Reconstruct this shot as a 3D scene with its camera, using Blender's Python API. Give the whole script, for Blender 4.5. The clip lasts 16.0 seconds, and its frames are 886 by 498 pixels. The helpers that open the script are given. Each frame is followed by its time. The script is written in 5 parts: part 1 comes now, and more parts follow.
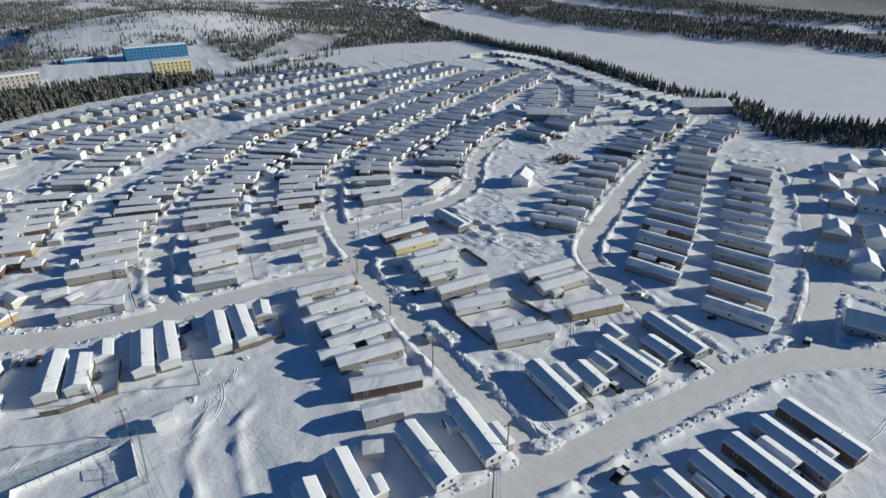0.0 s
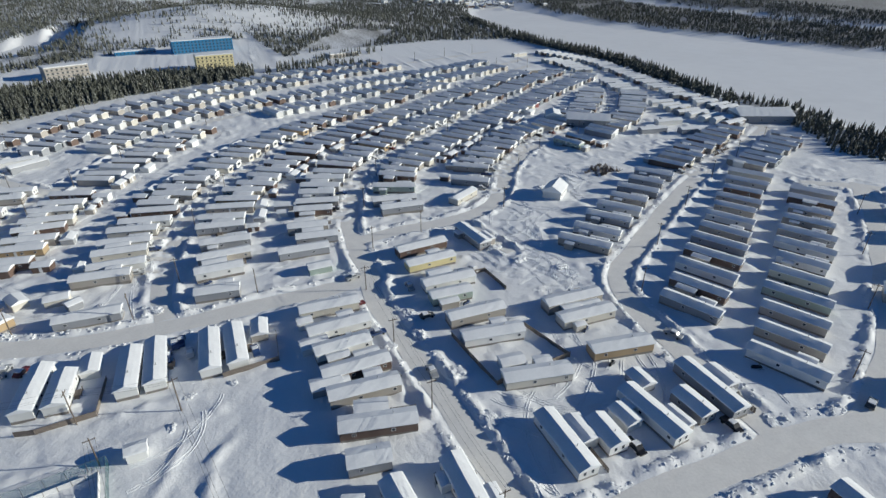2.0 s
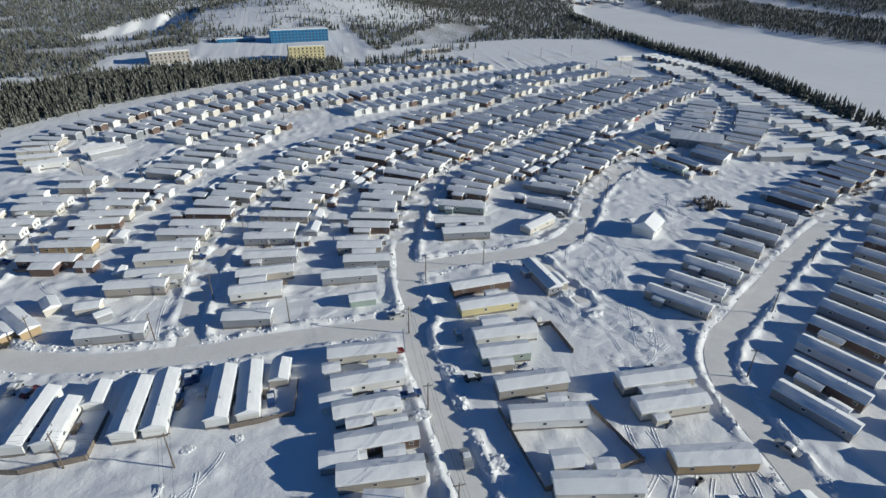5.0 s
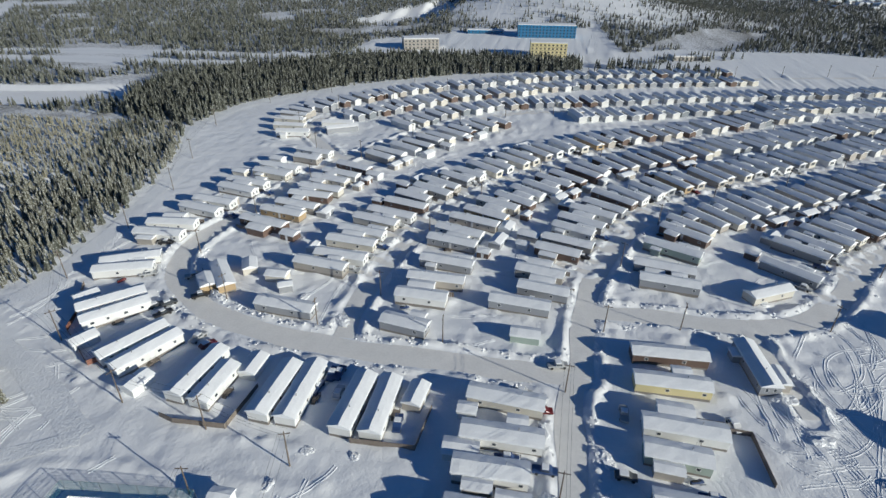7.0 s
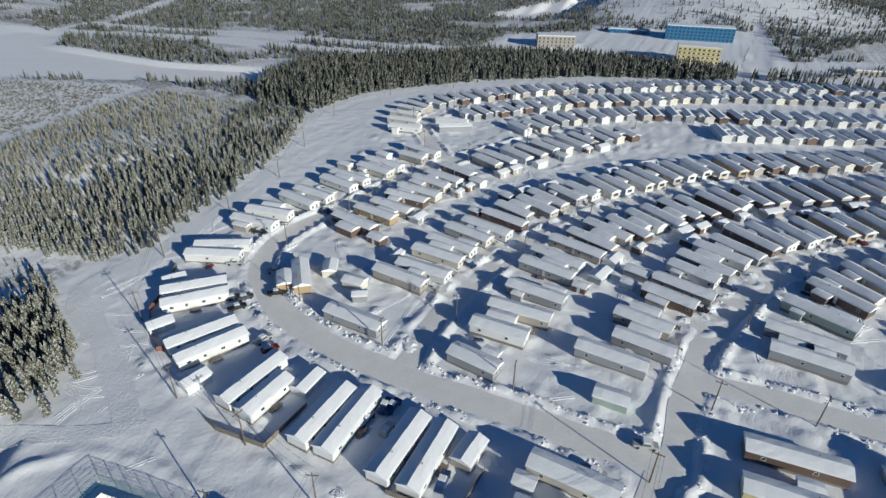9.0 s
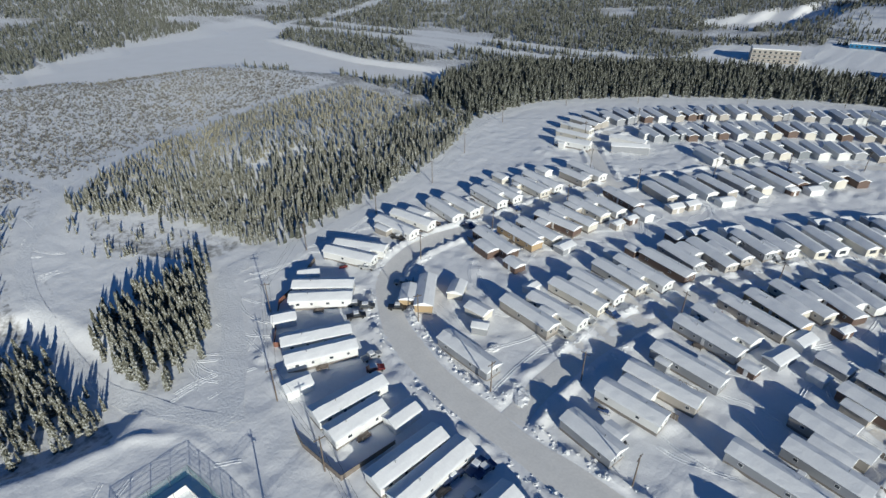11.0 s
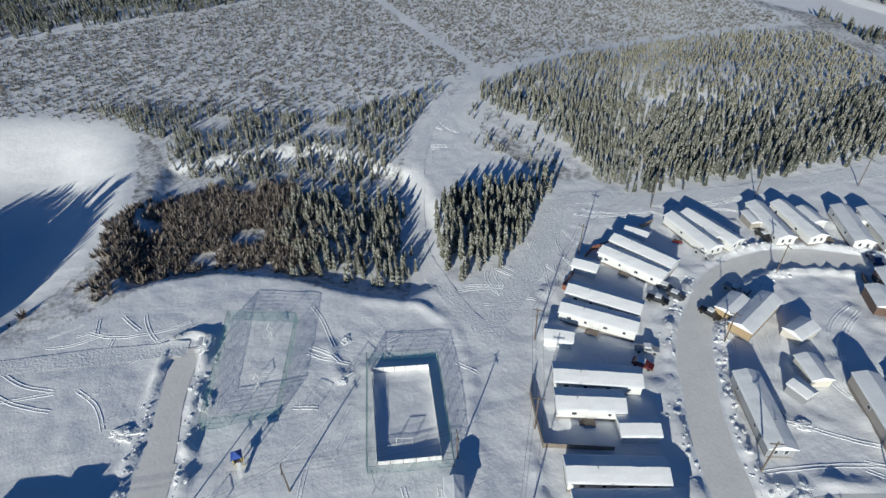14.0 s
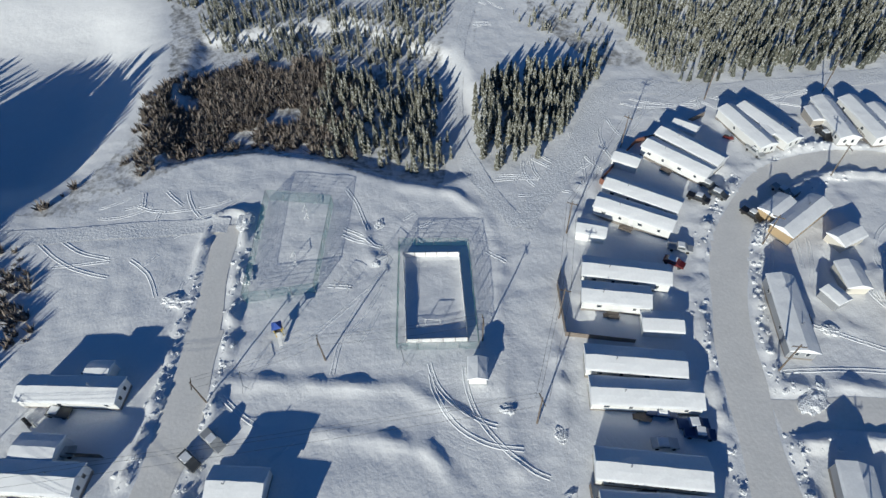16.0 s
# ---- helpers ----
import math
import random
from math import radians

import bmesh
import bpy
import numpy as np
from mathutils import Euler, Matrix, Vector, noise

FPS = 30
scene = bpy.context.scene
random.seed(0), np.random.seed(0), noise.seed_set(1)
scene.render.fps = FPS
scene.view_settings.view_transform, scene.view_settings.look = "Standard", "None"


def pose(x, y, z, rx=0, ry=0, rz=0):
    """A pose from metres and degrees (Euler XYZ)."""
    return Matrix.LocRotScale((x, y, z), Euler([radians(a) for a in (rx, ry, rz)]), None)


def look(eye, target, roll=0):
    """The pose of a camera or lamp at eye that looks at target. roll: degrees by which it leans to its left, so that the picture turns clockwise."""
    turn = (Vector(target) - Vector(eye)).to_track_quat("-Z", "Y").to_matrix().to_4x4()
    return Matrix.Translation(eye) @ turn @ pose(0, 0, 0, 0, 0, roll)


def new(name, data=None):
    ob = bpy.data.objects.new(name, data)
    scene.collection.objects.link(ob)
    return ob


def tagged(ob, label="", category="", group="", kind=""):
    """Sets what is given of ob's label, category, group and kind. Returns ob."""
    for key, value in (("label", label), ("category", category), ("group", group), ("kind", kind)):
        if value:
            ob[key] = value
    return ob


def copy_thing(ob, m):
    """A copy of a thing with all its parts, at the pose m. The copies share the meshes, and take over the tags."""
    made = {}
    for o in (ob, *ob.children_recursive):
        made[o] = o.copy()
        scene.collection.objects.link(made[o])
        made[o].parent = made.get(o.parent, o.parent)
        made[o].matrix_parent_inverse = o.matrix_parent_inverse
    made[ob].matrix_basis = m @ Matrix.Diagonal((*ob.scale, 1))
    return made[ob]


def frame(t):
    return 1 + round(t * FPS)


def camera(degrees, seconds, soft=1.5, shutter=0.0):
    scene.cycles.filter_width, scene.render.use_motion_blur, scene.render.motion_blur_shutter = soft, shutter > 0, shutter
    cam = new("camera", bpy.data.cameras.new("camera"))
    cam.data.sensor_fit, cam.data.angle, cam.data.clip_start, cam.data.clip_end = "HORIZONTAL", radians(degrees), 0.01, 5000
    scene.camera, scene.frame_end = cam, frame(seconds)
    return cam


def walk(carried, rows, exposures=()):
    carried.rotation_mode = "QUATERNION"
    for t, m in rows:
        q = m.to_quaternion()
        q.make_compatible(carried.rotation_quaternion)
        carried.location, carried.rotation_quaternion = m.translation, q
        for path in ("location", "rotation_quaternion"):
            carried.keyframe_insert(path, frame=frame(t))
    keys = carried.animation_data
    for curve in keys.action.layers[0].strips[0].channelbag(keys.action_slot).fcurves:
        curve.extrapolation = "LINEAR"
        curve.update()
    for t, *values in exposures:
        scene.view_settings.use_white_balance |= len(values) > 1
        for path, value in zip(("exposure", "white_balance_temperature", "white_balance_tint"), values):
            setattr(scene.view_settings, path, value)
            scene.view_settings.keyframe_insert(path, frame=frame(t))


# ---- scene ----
cam = camera(78.5, 16.0)
PATH = [
    (0, (1.601, 0.317, 94.044), (2.45, 1.866, 93.106), -0.3),
    (0.5, (5.606, 2.576, 94.058), (6.353, 4.175, 93.116), -0.1),
    (1, (9.475, 4.979, 94.076), (10.203, 6.584, 93.131), -0.1),
    (1.5, (13.143, 7.667, 94.096), (13.861, 9.276, 93.148), -0.1),
    (2, (16.561, 10.729, 94.093), (17.268, 12.34, 93.143), -0.1),
    (2.5, (19.67, 14.135, 94.113), (20.328, 15.765, 93.161), -0.1),
    (3, (22.616, 17.909, 94.129), (23.18, 19.573, 93.173), 0.1),
    (3.2, (23.729, 19.558, 94.128), (24.261, 21.23, 93.168), 0.1),
    (5.3, (34.67, 38.4, 93.927), (35.028, 40.111, 92.954), 0.9),
    (5.5, (35.664, 40.299, 93.916), (35.944, 42.023, 92.942), 0.9),
    (6, (38.024, 45.232, 93.848), (38.11, 46.973, 92.868), 1.0),
    (6.5, (40.201, 50.249, 93.748), (40.077, 51.985, 92.761), 0.9),
    (7, (42.079, 55.33, 93.637), (41.748, 57.034, 92.645), 0.9),
    (7.5, (43.568, 60.394, 93.528), (43.033, 62.043, 92.531), 0.7),
    (8, (44.582, 65.416, 93.424), (43.926, 67.018, 92.422), 0.6),
    (8.2, (44.723, 67.391, 93.388), (44.042, 68.979, 92.38), 0.8),
    (10.3, (43.467, 87.788, 92.182), (42.525, 89.232, 91.168), 0.3),
    (10.5, (43.143, 89.638, 92.147), (42.126, 91.03, 91.134), 0.2),
    (11, (41.97, 93.991, 92.082), (40.753, 95.211, 91.066), -0.1),
    (11.5, (40.619, 98.165, 92.021), (39.195, 99.135, 91.006), -0.4),
    (12, (39.364, 102.063, 91.977), (37.8, 102.79, 90.964), -0.7),
    (12.5, (38.42, 105.528, 91.968), (36.764, 106.019, 90.96), -1.1),
    (13, (37.851, 108.415, 91.981), (36.139, 108.68, 90.981), -1.3),
    (13.5, (37.728, 110.505, 92.0), (35.994, 110.595, 91.008), -1.5),
    (14, (37.978, 111.68, 92.017), (36.394, 111.646, 90.797), -1.8),
    (14.5, (38.071, 112.153, 92.045), (36.754, 112.061, 90.544), -2.5),
    (15, (37.73, 112.293, 92.059), (36.426, 112.17, 90.547), -3.1),
    (15.5, (37.502, 112.307, 92.099), (36.206, 112.163, 90.583), -3.3),
    (16, (37.33, 112.356, 92.125), (36.039, 112.192, 90.607), -3.5),
]
walk(cam, [(t, look(eye, target, roll)) for t, eye, target, roll in PATH], [(0.0, -0.42, 5650, 10), (8.0, -0.46, 5620, 10), (16.0, -0.51, 5560, 10)])

# ---- world and sun ----
SUN_WAY = Vector((0.937, -0.35, 0.0)).normalized()
SUN_HIGH = radians(16.0)
world = bpy.data.worlds.new("winter_sky")
scene.world = world
world.use_nodes = True
sky = world.node_tree.nodes.new("ShaderNodeTexSky")
sky.sky_type = "NISHITA"
sky.sun_disc = False
sky.sun_elevation = SUN_HIGH
sky.sun_rotation = math.atan2(SUN_WAY.x, SUN_WAY.y)
sky.altitude = 500
sky.air_density, sky.dust_density, sky.ozone_density = 1.0, 0.2, 4.0
back = world.node_tree.nodes["Background"]
back.inputs["Strength"].default_value = 0.073
deep = world.node_tree.nodes.new("ShaderNodeHueSaturation")
deep.inputs["Saturation"].default_value = 1.15
deep.inputs["Hue"].default_value = 0.505
world.node_tree.links.new(sky.outputs[0], deep.inputs["Color"])
world.node_tree.links.new(deep.outputs[0], back.inputs["Color"])
lamp = bpy.data.lights.new("sun", "SUN")
lamp.energy, lamp.angle, lamp.color = 6.6, radians(0.5), (1.0, 0.906, 0.69)
sun = new("sun", lamp)
to_sun = SUN_WAY * math.cos(SUN_HIGH) + Vector((0, 0, math.sin(SUN_HIGH)))
sun.rotation_euler = to_sun.to_track_quat("Z", "Y").to_euler()

RNG = np.random.default_rng(7)
rnd = random.Random(11)


# ---- materials ----
def material(name, colour, rough=0.8, spread=0.12, scale=1.5, fine=9.0, bump=0.15, snow=0.0, metal=0.0, per_piece=0.0):
    """Noise at two scales over a base colour; snow: share of it that is dusted white."""
    m = bpy.data.materials.new(name)
    m.use_nodes = True
    nt = m.node_tree
    shader = nt.nodes["Principled BSDF"]
    shader.inputs["Roughness"].default_value = rough
    shader.inputs["Metallic"].default_value = metal
    where = nt.nodes.new("ShaderNodeNewGeometry")
    big, small = nt.nodes.new("ShaderNodeTexNoise"), nt.nodes.new("ShaderNodeTexNoise")
    for n, s in ((big, scale), (small, fine)):
        n.inputs["Scale"].default_value = s
        n.inputs["Detail"].default_value = 3.0
        nt.links.new(where.outputs["Position"], n.inputs["Vector"])
    both = nt.nodes.new("ShaderNodeMath")
    both.operation = "ADD"
    nt.links.new(big.outputs["Fac"], both.inputs[0])
    nt.links.new(small.outputs["Fac"], both.inputs[1])
    ramp = nt.nodes.new("ShaderNodeMapRange")
    ramp.inputs["From Min"].default_value, ramp.inputs["From Max"].default_value = 0.6, 1.4
    ramp.inputs["To Min"].default_value, ramp.inputs["To Max"].default_value = 1 - spread, 1 + spread
    nt.links.new(both.outputs[0], ramp.inputs["Value"])
    tone = nt.nodes.new("ShaderNodeVectorMath")
    tone.operation = "SCALE"
    tone.inputs[0].default_value = colour
    nt.links.new(ramp.outputs[0], tone.inputs["Scale"])
    last = tone.outputs["Vector"]
    if per_piece:
        info = nt.nodes.new("ShaderNodeObjectInfo")
        vary = nt.nodes.new("ShaderNodeMapRange")
        vary.inputs["To Min"].default_value, vary.inputs["To Max"].default_value = 1 - per_piece, 1 + per_piece
        nt.links.new(info.outputs["Random"], vary.inputs["Value"])
        t2 = nt.nodes.new("ShaderNodeVectorMath")
        t2.operation = "SCALE"
        nt.links.new(last, t2.inputs[0])
        nt.links.new(vary.outputs[0], t2.inputs["Scale"])
        last = t2.outputs["Vector"]
    if snow:
        patch = nt.nodes.new("ShaderNodeTexNoise")
        patch.inputs["Scale"].default_value = 2.2
        patch.inputs["Detail"].default_value = 4.0
        nt.links.new(where.outputs["Position"], patch.inputs["Vector"])
        step = nt.nodes.new("ShaderNodeMapRange")
        step.inputs["From Min"].default_value, step.inputs["From Max"].default_value = 0.62 - 0.3 * snow, 0.74 - 0.3 * snow
        nt.links.new(patch.outputs["Fac"], step.inputs["Value"])
        mix = nt.nodes.new("ShaderNodeMix")
        mix.data_type = "RGBA"
        nt.links.new(step.outputs[0], mix.inputs[0])
        nt.links.new(last, mix.inputs[6])
        mix.inputs[7].default_value = (0.42, 0.43, 0.41, 1)
        last = mix.outputs[2]
    nt.links.new(last, shader.inputs["Base Color"])
    if bump:
        b = nt.nodes.new("ShaderNodeBump")
        b.inputs["Strength"].default_value = bump
        b.inputs["Distance"].default_value = 0.3
        nt.links.new(both.outputs[0], b.inputs["Height"])
        nt.links.new(b.outputs[0], shader.inputs["Normal"])
    return m


def drift_material(name, colour, ridges):
    """Wind-worked, tracked snow: soft drifts, fine grain and long shallow furrows."""
    m = material(name, colour, 0.75, 0.025, 0.15, 1.4, 0.0)
    nt = m.node_tree
    shader = nt.nodes["Principled BSDF"]
    where = nt.nodes.new("ShaderNodeNewGeometry")
    warp = nt.nodes.new("ShaderNodeTexNoise")
    warp.inputs["Scale"].default_value = 0.03
    nt.links.new(where.outputs["Position"], warp.inputs["Vector"])
    push = nt.nodes.new("ShaderNodeVectorMath")
    push.operation = "MULTIPLY_ADD"
    push.inputs[1].default_value = (60, 60, 0)
    nt.links.new(warp.outputs["Color"], push.inputs[0])
    nt.links.new(where.outputs["Position"], push.inputs[2])
    height = None
    for scale, detail, amount, vec in ((0.22, 6.0, 0.30, where.outputs["Position"]), (0.9, 7.0, 0.11, where.outputs["Position"]), (2.6, 4.0, 0.05, where.outputs["Position"])):
        n = nt.nodes.new("ShaderNodeTexNoise")
        n.inputs["Scale"].default_value, n.inputs["Detail"].default_value = scale, detail
        nt.links.new(vec, n.inputs["Vector"])
        k = nt.nodes.new("ShaderNodeMath")
        k.operation = "MULTIPLY_ADD"
        k.inputs[1].default_value = amount
        nt.links.new(n.outputs["Fac"], k.inputs[0])
        if height:
            nt.links.new(height, k.inputs[2])
        else:
            k.inputs[2].default_value = 0
        height = k.outputs[0]
    furrow = nt.nodes.new("ShaderNodeTexWave")
    furrow.inputs["Scale"].default_value = 0.16
    furrow.inputs["Distortion"].default_value = 5.0
    furrow.inputs["Detail"].default_value = 3.0
    furrow.inputs["Detail Scale"].default_value = 0.6
    nt.links.new(push.outputs[0], furrow.inputs["Vector"])
    sharp = nt.nodes.new("ShaderNodeMapRange")
    sharp.inputs["From Min"].default_value, sharp.inputs["From Max"].default_value = 0.0, 0.25
    nt.links.new(furrow.outputs["Fac"], sharp.inputs["Value"])
    k = nt.nodes.new("ShaderNodeMath")
    k.operation = "MULTIPLY_ADD"
    nt.links.new(sharp.outputs[0], k.inputs[0])
    where_furrowed = nt.nodes.new("ShaderNodeTexNoise")
    where_furrowed.inputs["Scale"].default_value = 0.035
    where_furrowed.inputs["Detail"].default_value = 3.0
    nt.links.new(where.outputs["Position"], where_furrowed.inputs["Vector"])
    limit = nt.nodes.new("ShaderNodeMapRange")
    limit.inputs["From Min"].default_value, limit.inputs["From Max"].default_value = 0.5, 0.62
    limit.inputs["To Max"].default_value = ridges
    nt.links.new(where_furrowed.outputs["Fac"], limit.inputs["Value"])
    nt.links.new(limit.outputs[0], k.inputs[1])
    nt.links.new(height, k.inputs[2])
    b = nt.nodes.new("ShaderNodeBump")
    b.inputs["Strength"].default_value = 0.75
    b.inputs["Distance"].default_value = 1.0
    nt.links.new(k.outputs[0], b.inputs["Height"])
    nt.links.new(b.outputs[0], shader.inputs["Normal"])
    return m


SNOW = drift_material("drifted_snow", (0.89, 0.895, 0.90), 0.02)


def add_scrub(m):
    """Low undergrowth showing through the snow where the ground sheet's scrub value is high."""
    nt = m.node_tree
    shader = nt.nodes["Principled BSDF"]
    before = shader.inputs["Base Color"].links[0].from_socket
    scrub = nt.nodes.new("ShaderNodeAttribute")
    scrub.attribute_name = "scrub"
    where = nt.nodes.new("ShaderNodeNewGeometry")
    spot = nt.nodes.new("ShaderNodeTexNoise")
    spot.inputs["Scale"].default_value, spot.inputs["Detail"].default_value = 0.45, 6.0
    spot.inputs["Roughness"].default_value = 0.7
    nt.links.new(where.outputs["Position"], spot.inputs["Vector"])
    level = nt.nodes.new("ShaderNodeMath")
    level.operation = "ADD"
    nt.links.new(spot.outputs["Fac"], level.inputs[0])
    nt.links.new(scrub.outputs["Fac"], level.inputs[1])
    cover = nt.nodes.new("ShaderNodeMapRange")
    cover.inputs["From Min"].default_value, cover.inputs["From Max"].default_value = 0.82, 1.08
    cover.inputs["To Max"].default_value = 0.9
    nt.links.new(level.outputs[0], cover.inputs["Value"])
    mix = nt.nodes.new("ShaderNodeMix")
    mix.data_type = "RGBA"
    nt.links.new(cover.outputs[0], mix.inputs[0])
    nt.links.new(before, mix.inputs[6])
    mix.inputs[7].default_value = (0.17, 0.16, 0.14, 1)
    nt.links.new(mix.outputs[2], shader.inputs["Base Color"])


add_scrub(SNOW)
ROOF_SNOW = material("roof_snow", (0.86, 0.87, 0.88), 0.75, 0.06, 0.35, 2.2, 0.10)
ICE_SNOW = material("wind_packed_snow", (0.96, 0.95, 0.93), 0.55, 0.05, 0.012, 0.08, 0.1)
PACKED = material("packed_road_snow", (0.87, 0.845, 0.795), 0.7, 0.08, 0.25, 1.6, 0.12)
TRACK = material("trodden_snow", (0.85, 0.86, 0.87), 0.8, 0.05, 0.2, 1.8, 0.5)
PILE = material("ploughed_snow", (0.86, 0.87, 0.88), 0.85, 0.08, 0.8, 3.0, 0.9)
SPRUCE = material("snow_dusted_spruce", (0.100, 0.098, 0.070), 0.9, 0.4, 0.05, 0.6, 0, 0.42)
FAR_SPRUCE = material("distant_spruce", (0.064, 0.068, 0.052), 0.9, 0.4, 0.02, 0.3, 0, 0.24)
BRUSH = material("bare_alder_brush", (0.20, 0.165, 0.14), 0.9, 0.3, 0.1, 1.0, 0, 0.2)
FROSTED = material("frosted_young_growth", (0.20, 0.185, 0.125), 0.9, 0.4, 0.05, 0.5, 0, 0.32)
BOG = material("frosted_bog_shrub", (0.15, 0.14, 0.12), 0.9, 0.3, 0.1, 1.0, 0, 0.3)
BARK = material("spruce_bark", (0.09, 0.07, 0.055), 0.9, 0.3, 3, 12, 0.4)
SIDINGS = {
    "white": material("white_vinyl_siding", (0.74, 0.74, 0.72), 0.5, 0.05, 0.5, 6, 0.05, 0, 0, 0.06),
    "cream": material("cream_vinyl_siding", (0.60, 0.57, 0.50), 0.5, 0.05, 0.5, 6, 0.05, 0, 0, 0.06),
    "beige": material("beige_vinyl_siding", (0.40, 0.37, 0.33), 0.55, 0.06, 0.5, 6, 0.05, 0, 0, 0.1),
    "grey": material("grey_vinyl_siding", (0.30, 0.31, 0.33), 0.55, 0.06, 0.5, 6, 0.05, 0, 0, 0.12),
    "brown": material("brown_siding", (0.13, 0.088, 0.07), 0.6, 0.1, 0.5, 6, 0.05, 0, 0, 0.15),
    "red": material("dark_red_siding", (0.20, 0.055, 0.05), 0.6, 0.1, 0.5, 6, 0.05, 0, 0, 0.1),
    "green": material("sage_green_siding", (0.36, 0.43, 0.38), 0.6, 0.06, 0.5, 6, 0.05, 0, 0, 0.08),
    "yellow": material("pale_yellow_siding", (0.66, 0.58, 0.32), 0.55, 0.05, 0.5, 6, 0.05, 0, 0, 0.05),
    "tan": material("ochre_tan_siding", (0.42, 0.31, 0.18), 0.55, 0.05, 0.5, 6, 0.05, 0, 0, 0.05),
}
SKIRT = material("skirting_panel", (0.22, 0.20, 0.18), 0.7, 0.1, 0.5, 5, 0.1)
TRIM = material("white_trim", (0.78, 0.78, 0.77), 0.4, 0.03, 1, 8, 0)
GLASS = material("dark_window_glass", (0.05, 0.06, 0.075), 0.08, 0.1, 1, 4, 0)
WOOD = material("weathered_lumber", (0.19, 0.16, 0.135), 0.8, 0.25, 0.8, 7, 0.2)
REDWOOD = material("stained_red_brown_fence", (0.22, 0.10, 0.07), 0.8, 0.2, 0.8, 7, 0.2)
POLE = material("creosoted_pole", (0.14, 0.11, 0.085), 0.85, 0.2, 2, 9, 0.2)
STEEL = material("galvanised_steel", (0.40, 0.41, 0.42), 0.45, 0.08, 2, 9, 0.05, 0, 0.8)
RUBBER = material("tyre_rubber", (0.025, 0.025, 0.025), 0.85, 0.1, 2, 9, 0)
MESHGREEN = material("green_fence_mesh", (0.08, 0.22, 0.22), 0.7, 0.1, 1, 6, 0)
BLUEWRAP = material("blue_house_wrap", (0.02, 0.17, 0.36), 0.5, 0.12, 0.1, 1, 0.05)
YELLOWP = material("yellow_paint", (0.70, 0.50, 0.05), 0.4, 0.06, 1, 5, 0)
BLUEP = material("blue_plastic", (0.04, 0.10, 0.42), 0.4, 0.06, 1, 5, 0)
CARS = [material("car_paint_" + n, c, 0.3, 0.05, 1, 6, 0, 0.0) for n, c in
        (("black", (0.02, 0.02, 0.022)), ("graphite", (0.07, 0.075, 0.08)), ("silver", (0.36, 0.37, 0.38)), ("red", (0.12, 0.018, 0.018)), ("blue", (0.03, 0.06, 0.16)), ("white", (0.65, 0.65, 0.65)))]


# ---- mesh helpers ----
def link_mesh(name, verts, faces, mat, parent=None, label="", smooth=False):
    me = bpy.data.meshes.new(name)
    me.from_pydata([tuple(v) for v in verts], [], faces)
    me.materials.append(mat)
    if smooth:
        me.polygons.foreach_set("use_smooth", [True] * len(me.polygons))
    me.update()
    ob = new(name, me)
    if parent:
        ob.parent = parent
    if label:
        tagged(ob, label)
    return ob


def part(name, bm, mat, parent=None, label=""):
    me = bpy.data.meshes.new(name)
    bmesh.ops.recalc_face_normals(bm, faces=bm.faces)
    bm.to_mesh(me)
    bm.free()
    me.materials.append(mat)
    ob = new(name, me)
    if parent:
        ob.parent = parent
    if label:
        tagged(ob, label)
    return ob


def add_box(bm, x0, x1, y0, y1, z0, z1, bevel=0.0):
    r = bmesh.ops.create_cube(bm, size=1.0, matrix=Matrix.LocRotScale(((x0 + x1) / 2, (y0 + y1) / 2, (z0 + z1) / 2), None, (x1 - x0, y1 - y0, z1 - z0)))
    if bevel:
        edges = list({e for v in r["verts"] for e in v.link_edges})
        bmesh.ops.bevel(bm, geom=edges, offset=bevel, segments=1, affect="EDGES")
    return r["verts"]


def box(name, x0, x1, y0, y1, z0, z1, mat, parent=None, label="", bevel=0.0):
    bm = bmesh.new()
    add_box(bm, x0, x1, y0, y1, z0, z1, bevel)
    return part(name, bm, mat, parent, label)


def add_rod(bm, a, b, r0, r1=None, sides=8):
    a, b = Vector(a), Vector(b)
    way = b - a
    m = Matrix.Translation((a + b) / 2) @ way.to_track_quat("Z", "Y").to_matrix().to_4x4()
    bmesh.ops.create_cone(bm, cap_ends=True, segments=sides, radius1=r0, radius2=r0 if r1 is None else r1, depth=way.length, matrix=m)


def rod(name, a, b, r0, mat, parent=None, r1=None, sides=8, label=""):
    bm = bmesh.new()
    add_rod(bm, a, b, r0, r1, sides)
    return part(name, bm, mat, parent, label)


def thing(name, label, category, group="", x=0.0, y=0.0, z=0.0, turn=0.0):
    ob = new(name)
    ob.empty_display_size = 0.3
    ob.matrix_basis = pose(x, y, z, 0, 0, turn)
    return tagged(ob, label, category, group)


def inside(px, py, poly):
    hit = np.zeros(np.shape(px), bool)
    n = len(poly)
    for i in range(n):
        (x0, y0), (x1, y1) = poly[i], poly[(i + 1) % n]
        if y0 != y1:
            hit ^= ((y0 > py) != (y1 > py)) & (px < (x1 - x0) * (py - y0) / (y1 - y0) + x0)
    return hit


def reach(px, py, line, closed=False):
    """Distance to a polyline."""
    best = np.full(np.shape(px), 1e9)
    pts = list(line) + ([line[0]] if closed else [])
    for (x0, y0), (x1, y1) in zip(pts, pts[1:]):
        dx, dy = x1 - x0, y1 - y0
        k = np.clip(((px - x0) * dx + (py - y0) * dy) / max(dx * dx + dy * dy, 1e-9), 0, 1)
        best = np.minimum(best, np.hypot(px - x0 - k * dx, py - y0 - k * dy))
    return best


